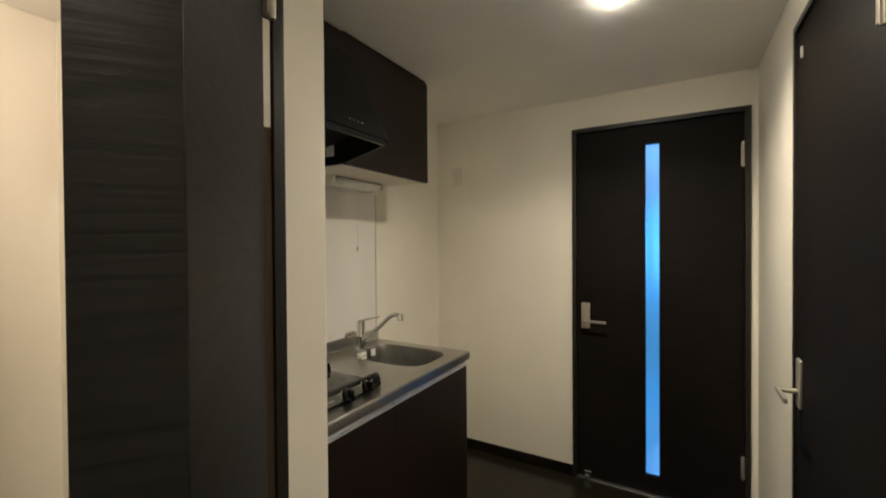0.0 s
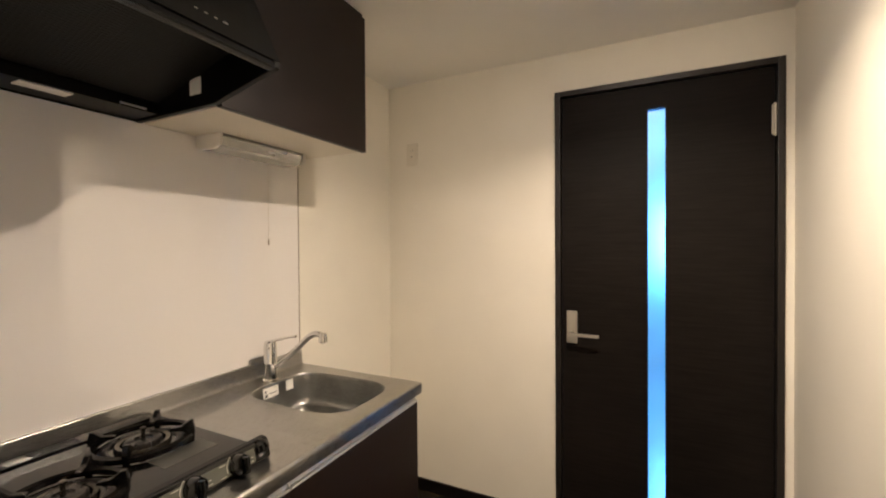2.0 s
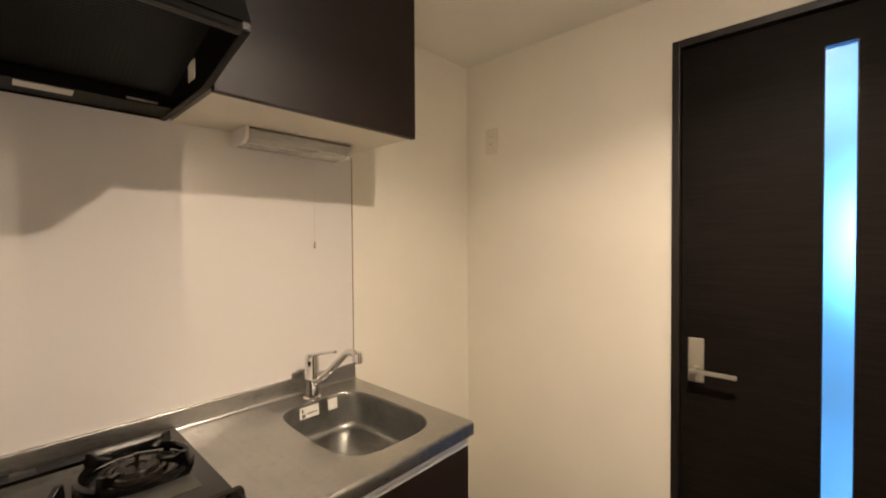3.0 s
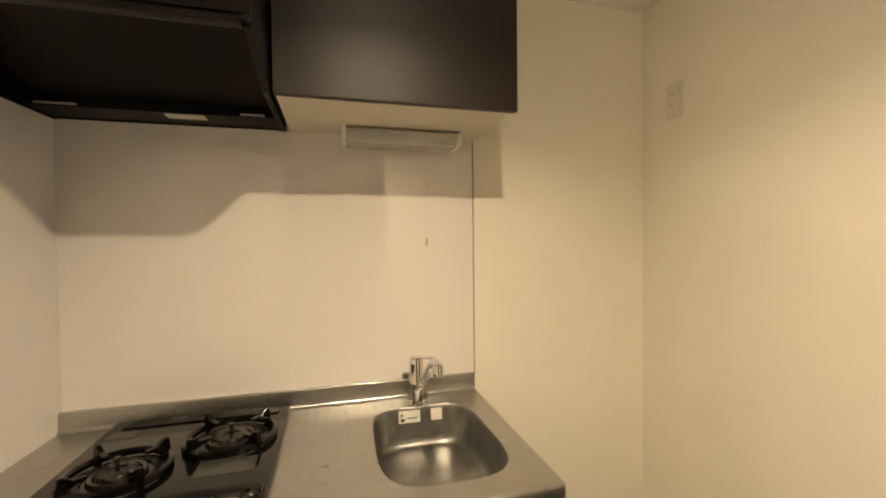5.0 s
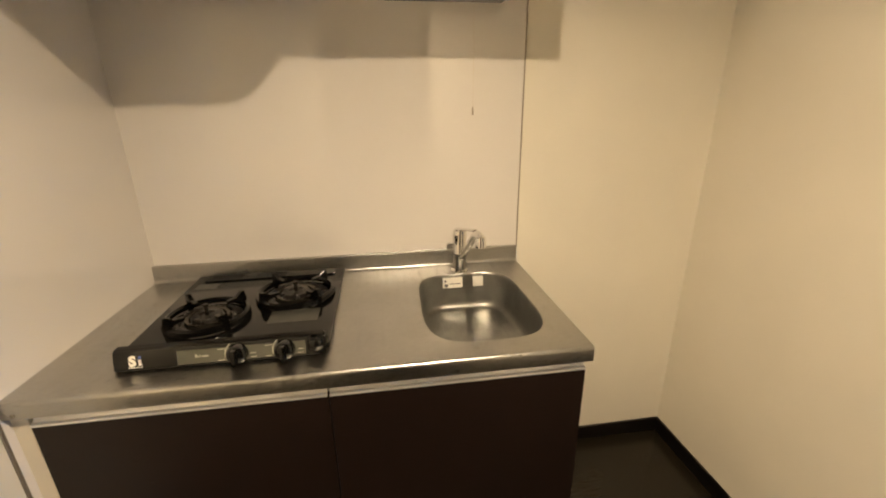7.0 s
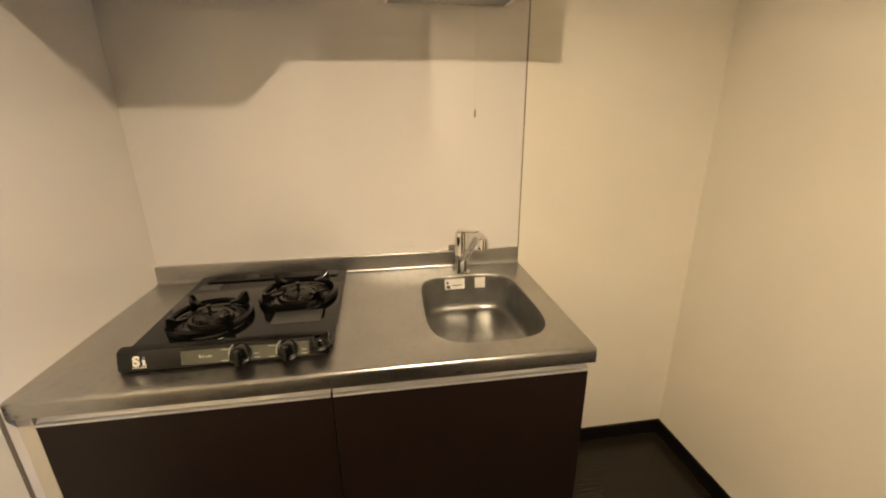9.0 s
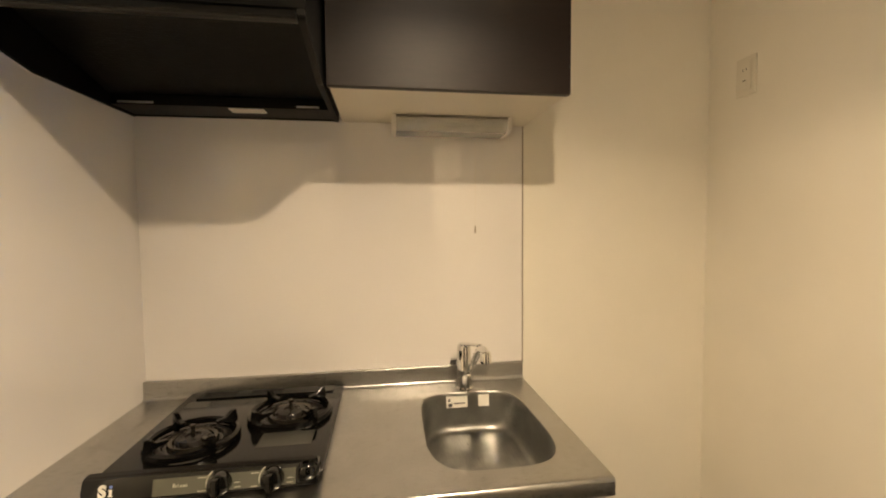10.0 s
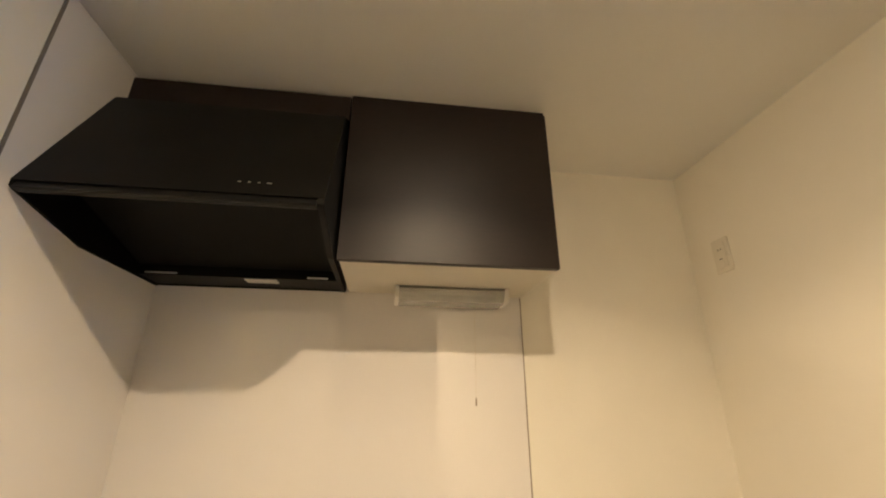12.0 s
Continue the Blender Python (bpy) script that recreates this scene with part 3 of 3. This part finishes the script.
for y0, y1 in ((1.638, 1.703), (1.737, 1.771)):
    lab = part("sticker", prism([(BX + 0.0035, 0.806), (BX + 0.0005, 0.841), (BX + 0.0012, 0.841), (BX + 0.0042, 0.806)], y0, y1), PAPER, sink, "white paper sticker")
    if y1 < 1.72:
        part("print", boxes(((BX + 0.0042, y0 + 0.006, 0.810), (BX + 0.0046, y0 + 0.018, 0.820)), ((BX + 0.0032, y0 + 0.006, 0.825), (BX + 0.0036, y0 + 0.012, 0.834)),
                            ((BX + 0.0036, y0 + 0.024, 0.818), (BX + 0.0040, y0 + 0.058, 0.821))), INK, lab)
part("overflow_cap", lathe([(0.0, 0), (0.006, 0), (0.005, 0.002), (0.0, 0.003)], (SCX - 0.184, SCY + 0.131, TOP - 0.012), 16), CHROME, sink)

# ---- kitchen: tap ----
FX, FY = -1.438, 1.700
tap = thing("mixer_tap", "chrome single-lever mixer tap on the steel worktop", "tap", (FX, FY, TOP))
part("body", lathe([(0.028, 0.0), (0.028, 0.006), (0.0235, 0.010), (0.0225, 0.060), (0.0235, 0.062), (0.0235, 0.066), (0.0225, 0.068), (0.0225, 0.124), (0.021, 0.138), (0.016, 0.144), (0.0, 0.146)], steps=36), CHROME, tap, "chrome tap body", 40)
part("lever", sweep(curve_points([(0.0, 0.0, 0.137), (0.020, 0.005, 0.146), (0.055, 0.015, 0.155), (0.088, 0.025, 0.162), (0.098, 0.028, 0.1625)], 5), [0.014] * 4 + [0.011] * 5 + [0.0085] * 6 + [0.009] * 5 + [0.006], 16, 0.5), CHROME, tap, "flat chrome lever", 40)
part("spout", sweep(curve_points([(0.010, 0.0, 0.050), (0.035, 0.002, 0.062), (0.105, 0.004, 0.112), (0.165, 0.008, 0.164), (0.190, 0.010, 0.180), (0.215, 0.011, 0.185), (0.232, 0.011, 0.180)], 6), 0.0105, 18), CHROME, tap, "bent chrome spout", 40)
part("nozzle", lathe([(0.0, 0.158), (0.011, 0.158), (0.0145, 0.160), (0.0145, 0.176), (0.0125, 0.179), (0.0125, 0.188), (0.008, 0.191), (0.0, 0.191)], (0.236, 0.011, 0), 24), CHROME, tap, "chrome nozzle", 40)

# ---- kitchen: gas hob ----
HY0, HY1 = 0.886, 1.326
hob = thing("gas_hob", "black two-burner gas hob set on the steel worktop", "gas hob", (0, 0, TOP))
part("top_plate", one((-1.495, HY0 - 0.004, 0.0005), (-1.030, HY1, 0.016), 0.005, 3), BLACKGLASS, hob, "black enamelled top plate", 30)
part("front_rail", prism([(-1.055, 0.001), (-1.006, 0.001), (-1.003, 0.006), (-1.012, 0.040), (-1.017, 0.046), (-1.030, 0.048), (-1.045, 0.040), (-1.058, 0.014)], HY0 + 0.012, HY1 - 0.006, 0.003), BLACKGLASS, hob, "rounded black front rail", 30)
face = Vector((0.98, 0, 0.2)).normalized()


def fascia(y0, y1, z0, z1, out, mat, name, parent, label=""):
    """A flat strip on the sloping front rail."""
    def at(z):
        return -1.003 - 0.009 * (z - 0.006) / 0.034 + out
    return part(name, prism([(at(z0) - 0.002, z0), (at(z0), z0), (at(z1), z1), (at(z1) - 0.002, z1)], y0, y1), mat, parent, label)


strip = fascia(1.021, 1.279, 0.0085, 0.0370, 0.0006, FASCIA, "fascia_panel", hob, "grey-green control panel")
mark = fascia(1.056, 1.083, 0.0212, 0.0218, 0.0011, PRINT, "maker_mark", strip)
for k, (w, z1) in enumerate(((0.0030, 0.0275), (0.0022, 0.0245), (0.0012, 0.0270), (0.0026, 0.0245), (0.0034, 0.0245), (0.0022, 0.0245))):
    fascia(1.0565 + 0.0045 * k, 1.0565 + 0.0045 * k + w, 0.0212, z1, 0.0012, PRINT, "stroke", mark)
for y0, y1, z in ((1.100, 1.116, 0.0330), (1.100, 1.116, 0.0105), (1.166, 1.178, 0.012), (1.166, 1.176, 0.020), (1.196, 1.210, 0.0330), (1.196, 1.208, 0.0105), (1.262, 1.274, 0.012), (1.264, 1.274, 0.020)):
    fascia(y0, y1, z, z + 0.0014, 0.0012, PRINT, "print", strip)
safety = fascia(0.9475, 0.9525, 0.0150, 0.0265, 0.0010, PAPER, "safety_mark", hob, "white safety mark with a small blue dot")
fascia(0.9475, 0.9525, 0.0285, 0.0330, 0.0010, BLUEINK, "dot", safety, "small blue dot")
fascia(0.9455, 0.9545, 0.0150, 0.0165, 0.0011, PAPER, "stroke", safety)
fascia(0.9455, 0.9500, 0.0250, 0.0265, 0.0011, PAPER, "stroke", safety)
for k in range(6):
    fascia(0.9275 + 0.0047 * k, 0.9305 + 0.0047 * k, 0.0100, 0.0122, 0.0010, PAPER, "print", safety)


def letter(text, size, weight, y, z, mat, name, parent):
    """A letter of the built-in font on the sloping front rail."""
    data = bpy.data.curves.new(name, "FONT")
    data.body, data.size, data.offset, data.extrude = text, size, weight, 0.0003
    ob = bpy.data.objects.new(name, data)
    flat = bpy.data.meshes.new_from_object(ob)
    bpy.data.objects.remove(ob)
    lean = Matrix.Translation((-1.003 - 0.009 * (z - 0.006) / 0.034 + 0.0006, y, z)) @ Matrix.Rotation(-math.atan2(0.009, 0.034), 4, "Y")
    flat.transform(lean @ Matrix(((0, 0, 1, 0), (1, 0, 0, 0), (0, 1, 0, 0), (0, 0, 0, 1))))
    flat.materials.clear()
    flat.materials.append(mat)
    new(name, flat).parent = parent


letter("S", 0.0285, 0.0016, 0.9290, 0.0150, PAPER, "letter", safety)
tilt = Matrix.Rotation(radians(82), 4, "Y")
for y in (1.141, 1.237):
    knob = part("knob", lathe([(0.0, -0.004), (0.0205, -0.004), (0.0215, 0.002), (0.020, 0.016), (0.015, 0.020), (0.0, 0.021)], (-1.008, y, 0.0225), 28, tilt), BLACKGLASS, hob, "round black knob", 40)
    grip = one((-0.017, -0.005, 0.016), (0.017, 0.005, 0.034), 0.003)
    bmesh.ops.transform(grip, matrix=Matrix.Translation((-1.008, y, 0.0225)) @ tilt, verts=grip.verts)
    part("grip", grip, BLACKGLASS, knob, "", 30)
    arc = [(0.026 * math.cos(radians(a)), 0.026 * math.sin(radians(a)), -0.0005) for a in range(215, 290, 8)]
    scale_arc = sweep(arc, 0.0011, 6, 0.5)
    bmesh.ops.transform(scale_arc, matrix=Matrix.Translation((-1.0062, y, 0.0225)) @ Matrix.Rotation(radians(75.2), 4, "Y"), verts=scale_arc.verts)
    part("dial_mark", scale_arc, PRINT, strip, "white curved dial mark")
part("end_cap", lathe([(0.0, 1.284), (0.018, 1.284), (0.0215, 1.288), (0.0225, 1.300), (0.0205, 1.312), (0.014, 1.320), (0.0, 1.323)], (-1.0225, 0, 0.0245), 28, Matrix.Rotation(radians(-90), 4, "X")), BLACKGLASS, hob, "glossy rounded end cap", 60)


def burner(x, y, r):
    b = part("burner", lathe([(0.0, 0.016), (r * 0.40, 0.016), (r * 0.40, 0.026), (r * 0.36, 0.031), (r * 0.20, 0.032), (r * 0.18, 0.028), (0.0, 0.028)], (x, y, 0), 40), BURNER, hob, "dull metal burner head", 40)
    part("flame_ring", lathe([(r * 0.45, 0.0165), (r * 0.46, 0.025), (r * 0.55, 0.026), (r * 0.58, 0.0165)], (x, y, 0), 40, ring=True), DRIP, b, "pale metal ring", 40)
    part("drip_ring", lathe([(r * 0.66, 0.0165), (r * 0.69, 0.021), (r * 0.74, 0.022), (r * 0.84, 0.0185), (r * 0.87, 0.0165)], (x, y, 0), 40, ring=True), BURNER, b, "dull drip ring", 40)
    part("sensor", lathe([(0.0, 0.029), (0.0042, 0.029), (0.0042, 0.050), (0.0062, 0.052), (0.0062, 0.057), (0.0, 0.058)], (x, y, 0), 16), DRIP, b, "small metal heat sensor", 40)
    t = part("trivet", lathe([(r * 0.92, 0.022), (r * 1.0, 0.018), (r * 1.08, 0.022), (r * 1.06, 0.032), (r * 0.98, 0.036), (r * 0.92, 0.032)], (x, y, 0), 48, ring=True), CASTIRON, hob, "black enamelled trivet", 40)
    for k in range(4):
        a = math.radians(45 + 90 * k)
        m = Matrix.Translation((x, y, 0)) @ Matrix.Rotation(a, 4, "Z")
        fin = bmesh.new()
        outline = [(r * 0.55, 0.040), (r * 0.56, 0.046), (r * 0.80, 0.048), (r * 0.96, 0.060), (r * 1.06, 0.061), (r * 1.10, 0.040), (r * 1.08, 0.0165), (r * 0.96, 0.0165), (r * 0.88, 0.034)]
        f1 = [fin.verts.new((px, -0.0060, pz)) for px, pz in outline]
        f2 = [fin.verts.new((px, 0.0060, pz)) for px, pz in outline]
        fin.faces.new(f1), fin.faces.new(f2[::-1])
        for j in range(len(f1)):
            i2 = (j + 1) % len(f1)
            fin.faces.new((f1[j], f2[j], f2[i2], f1[i2]))
        bmesh.ops.recalc_face_normals(fin, faces=fin.faces)
        bmesh.ops.bevel(fin, geom=list(fin.edges), offset=0.0015, segments=1, affect="EDGES")
        bmesh.ops.transform(fin, matrix=m, verts=fin.verts)
        part("trivet_arm", fin, CASTIRON, t)


burner(-1.190, 1.015, 0.092)
burner(-1.300, 1.208, 0.098)
grille = part("exhaust_grille", one((-1.488, 0.915, 0.015), (-1.440, 1.300, 0.020), 0.002), BLACKGLASS, hob, "raised rear grille", 30)
for k in range(5):
    for y0, y1 in ((0.930, 1.020), (1.060, 1.150)):
        part("slot", one((-1.482 + 0.0085 * k, y0, 0.0202), (-1.4775 + 0.0085 * k, y1, 0.0206)), DARK, grille)
part("sticker", one((-1.425, 0.905, 0.0162), (-1.385, 0.965, 0.0166)), STICKER, hob, "grey notice sticker")
part("sticker", one((-1.205, 1.165, 0.0162), (-1.140, 1.285, 0.0166)), STICKER, hob, "grey notice sticker")

# ---- kitchen: wall cabinet ----
CX, CY0, CY1, CZ0, CZ1 = -1.175, 1.333, 1.923, 1.686, 2.183
cab = thing("wall_cabinet", "dark brown wall cabinet with a cream underside", "cabinet", (0, 0, 0))
part("bottom_panel", one((BACK + 0.004, CY0 + 0.004, CZ0), (CX - 0.021, CY1 - 0.004, CZ0 + 0.016)), CREAM, cab, "cream underside")
part("top_panel", one((BACK + 0.004, CY0 + 0.004, CZ1 - 0.016), (CX - 0.021, CY1 - 0.004, CZ1)), CREAM, cab)
part("side_panel", one((BACK + 0.004, CY0 + 0.004, CZ0 + 0.016), (CX - 0.021, CY0 + 0.020, CZ1 - 0.016)), CREAM, cab)
part("side_panel", one((BACK + 0.004, CY1 - 0.020, CZ0 + 0.016), (CX - 0.021, CY1 - 0.004, CZ1 - 0.016)), CREAM, cab)
part("back_panel", one((BACK + 0.004, CY0 + 0.020, CZ0 + 0.016), (BACK + 0.008, CY1 - 0.020, CZ1 - 0.016)), CREAM, cab)
part("door", one((CX - 0.019, CY0, CZ0 - 0.003), (CX, CY1, CZ1 + 0.002), 0.0015), CABINET, cab, "dark brown cabinet door")
part("top_filler", one((BACK + 0.004, CY0, CZ1 + 0.0025), (CX - 0.012, CY1, CEIL - 0.001)), CABINET, cab, "dark strip under the ceiling")

# ---- kitchen: range hood ----
RY_0, RY_1 = SIDE + 0.0035, 1.326
hood = thing("range_hood", "black sloping range hood above the gas hob", "range hood", (0, 0, 0))
side_shape = [(-0.975, 1.729), (-0.968, 1.733), (-0.968, 1.746), (-1.138, 2.088), (-1.166, 2.102), (-1.516, 2.102), (-1.516, 1.684), (-1.178, 1.684)]
for y0, y1 in ((RY_0, RY_0 + 0.008), (RY_1 - 0.015, RY_1)):
    part("side_plate", prism(side_shape, y0, y1, 0.0012), HOODBLACK, hood, "black side plate")
part("front_panel", prism([(-0.9674, 1.7463), (-0.977, 1.743), (-1.144, 2.082), (-1.170, 2.094), (-1.166, 2.1028), (-1.1374, 2.0885)], RY_0 + 0.0004, RY_1 + 0.0004), HOODBLACK, hood, "black sloping front")
part("front_lip", prism([(-0.977, 1.7255), (-0.966, 1.7265), (-0.9645, 1.729), (-0.972, 1.7455), (-0.976, 1.7465), (-0.987, 1.736), (-0.987, 1.7265)], RY_0 + 0.008, RY_1 - 0.0155, 0.001), HOODLIP, hood, "black front lip")
part("back_plate", one((-1.516, RY_0 + 0.008, 1.686), (-1.510, RY_1 - 0.0155, 2.100)), HOODBLACK, hood)
part("top_plate", one((-1.510, RY_0 + 0.008, 2.095), (-1.172, RY_1 - 0.0155, 2.101)), HOODBLACK, hood)
tray = part("rear_tray", boxes(((-1.510, RY_0 + 0.008, 1.690), (-1.405, RY_1 - 0.0155, 1.696)), ((-1.411, RY_0 + 0.008, 1.696), (-1.405, RY_1 - 0.0155, 1.716))), HOODBLACK, hood, "black rear tray")
part("lamp_lens", one((-1.450, 1.040, 1.6865), (-1.412, 1.132, 1.6895), 0.0006), WHITE, tray, "white plastic lamp lens")
for y0, y1 in ((0.768, 0.855), (1.222, 1.283)):
    part("clip", one((-1.410, y0, 1.6935), (-1.402, y1, 1.6985), 0.001), ALU, tray, "pale metal clip")
slope = Matrix.Translation((-1.400, 0, 1.718)) @ Matrix.Rotation(-math.atan2(0.098, 0.385), 4, "Y")
fil = bmesh.new()
box(fil, (0.0, RY_0 + 0.010, 0.0), (0.397, RY_1 - 0.017, 0.004))
bmesh.ops.transform(fil, matrix=slope, verts=fil.verts)
filter_part = part("filter", fil, FILTER, hood, "dark mesh grease filter")
ribs = bmesh.new()
for k in range(46):
    box(ribs, (0.010 + 0.0083 * k, RY_0 + 0.030, -0.0010), (0.0138 + 0.0083 * k, RY_1 - 0.030, 0.0))
for k in range(58):
    box(ribs, (0.008, RY_0 + 0.030 + 0.0091 * k, -0.0007), (0.390, RY_0 + 0.0335 + 0.0091 * k, -0.0003))
bmesh.ops.transform(ribs, matrix=slope, verts=ribs.verts)
tagged(part("mesh", ribs, FILTER, filter_part), kind="stuff")
part("sticker", one((-1.266, RY_1 - 0.0162, 1.716), (-1.222, RY_1 - 0.0152, 1.758)), PAPER, hood, "white inspection sticker")
for k, y in enumerate((1.144, 1.164, 1.184, 1.205)):
    w = 0.0052 if k == 3 else 0.0032
    b = one((-0.002, -w, -0.0014), (0.0012, w, 0.0014), 0.0005)
    bmesh.ops.transform(b, matrix=Matrix.Translation((-0.9848, y, 1.782)) @ Matrix.Rotation(radians(-26.4), 4, "Y"), verts=b.verts)
    part("button", b, ALU if k == 3 else NICKEL, hood, "small metal push button")
cover = thing("duct_cover", "dark brown cover board above the range hood", "cover board", (0, 0, 0))
part("board", one((CX - 0.017, SIDE + 0.005, 2.1035), (CX + 0.002, CY0 - 0.002, CEIL - 0.018), 0.0015), CABINET, cover)
part("return_board", one((BACK + 0.004, CY0 - 0.018, 2.1035), (CX - 0.018, CY0 - 0.002, CEIL - 0.018)), CABINET, cover)

# ---- kitchen: under-cabinet lamp ----
under = thing("under_cabinet_lamp", "unlit white strip lamp under the wall cabinet", "strip lamp", (0, 0, 0))
LX0, LX1, LZ = BACK + 0.004, -1.400, CZ0
cap_shape = [(LX0, LZ), (LX0, LZ - 0.040), (LX0 + 0.03, LZ - 0.047), (LX1 - 0.03, LZ - 0.047), (LX1 - 0.006, LZ - 0.038), (LX1, LZ - 0.024), (LX1, LZ)]
part("base", one((LX0, 1.498, LZ - 0.012), (LX1 - 0.045, 1.834, LZ), 0.002), WHITE, under, "white lamp base")
for y0, y1 in ((1.487, 1.498), (1.834, 1.845)):
    part("end_cap", prism(cap_shape, y0, y1, 0.002), WHITE, under, "white end cap")
rib_shape = []
for k in range(22):
    t = k / 21
    x = LX1 - 0.003 - (LX1 - LX0 - 0.02) * t
    rib_shape.append((x, LZ - 0.010 - 0.034 * min(1, math.sin(min(1, t * 3.5) * math.pi / 2)) - (0.001 if k % 2 else 0.0)))
shade = bmesh.new()
va = [shade.verts.new((x, 1.499, z)) for x, z in rib_shape]
vb = [shade.verts.new((x, 1.833, z)) for x, z in rib_shape]
for k in range(len(va) - 1):
    shade.faces.new((va[k], va[k + 1], vb[k + 1], vb[k]))
bmesh.ops.solidify(shade, geom=list(shade.faces), thickness=0.0015)
part("diffuser", shade, DIFFUSER, under, "clear ribbed plastic cover").visible_shadow = False
# solid dark strip: the gap between cover and base has its shade painted on
part("front_groove", one((LX1 - 0.012, 1.499, LZ - 0.0060), (LX1 - 0.002, 1.833, LZ - 0.002)), SLOT, under, "dark strip standing in for the shaded gap along the cover")
for y0, y1 in ((1.4985, 1.516), (1.816, 1.8335)):
    part("lamp_holder", one((-1.468, y0, LZ - 0.041), (-1.442, y1, LZ - 0.012), 0.002), WHITE, under, "white tube holder")
part("tube", sweep([(-1.455, 1.512, LZ - 0.032), (-1.455, 1.820, LZ - 0.032)], 0.008, 14), WHITE, under, "unlit white tube", 40)
cord = part("pull_cord", sweep([(-1.500, 1.752, LZ - 0.050), (-1.500, 1.753, 1.50), (-1.500, 1.752, 1.360)], 0.0005, 6), CORD, under, "thin pull cord")
part("cord_end", lathe([(0.0, 1.336), (0.0028, 1.338), (0.0024, 1.356), (0.0010, 1.362)], (-1.500, 1.752, 0), 10), JOINT, cord)

# ---- socket high on the door wall ----
sock = thing("wall_socket", "white wall socket high on the cream wall", "socket", (-1.366, NORTH, 1.824))
part("plate", one((-0.035, -0.008, -0.060), (0.035, 0.0, 0.060), 0.003), PLATE, sock, "white cover plate")
part("insert", one((-0.022, -0.011, -0.045), (0.022, -0.0075, 0.045), 0.002), PLATE, sock)
for x, z in ((-0.006, 0.020), (0.006, 0.020)):
    part("slot", one((x - 0.0012, -0.0118, z - 0.004), (x + 0.0012, -0.0108, z + 0.004)), SLOT, sock)
part("earth_cap", one((-0.010, -0.0125, -0.038), (0.010, -0.0105, -0.014), 0.001), PLATE, sock)
part("earth_slot", one((-0.006, -0.0135, -0.016), (0.006, -0.0123, -0.0125)), SLOT, sock)

# ---- what meets the partition follows its slightly skewed face ----
for ob in bpy.data.objects:
    top = ob.parent.parent if ob.parent and ob.parent.parent else ob.parent or ob
    if ob.type == "MESH" and top.name in ("kitchen_panel_side", "kitchen_panel_back", "trim_side", "worktop", "range_hood", "duct_cover", "filler_strip"):
        for v in ob.data.vertices:
            if v.co.y < SIDE + 0.012:
                v.co.y += lean_at(v.co.x)
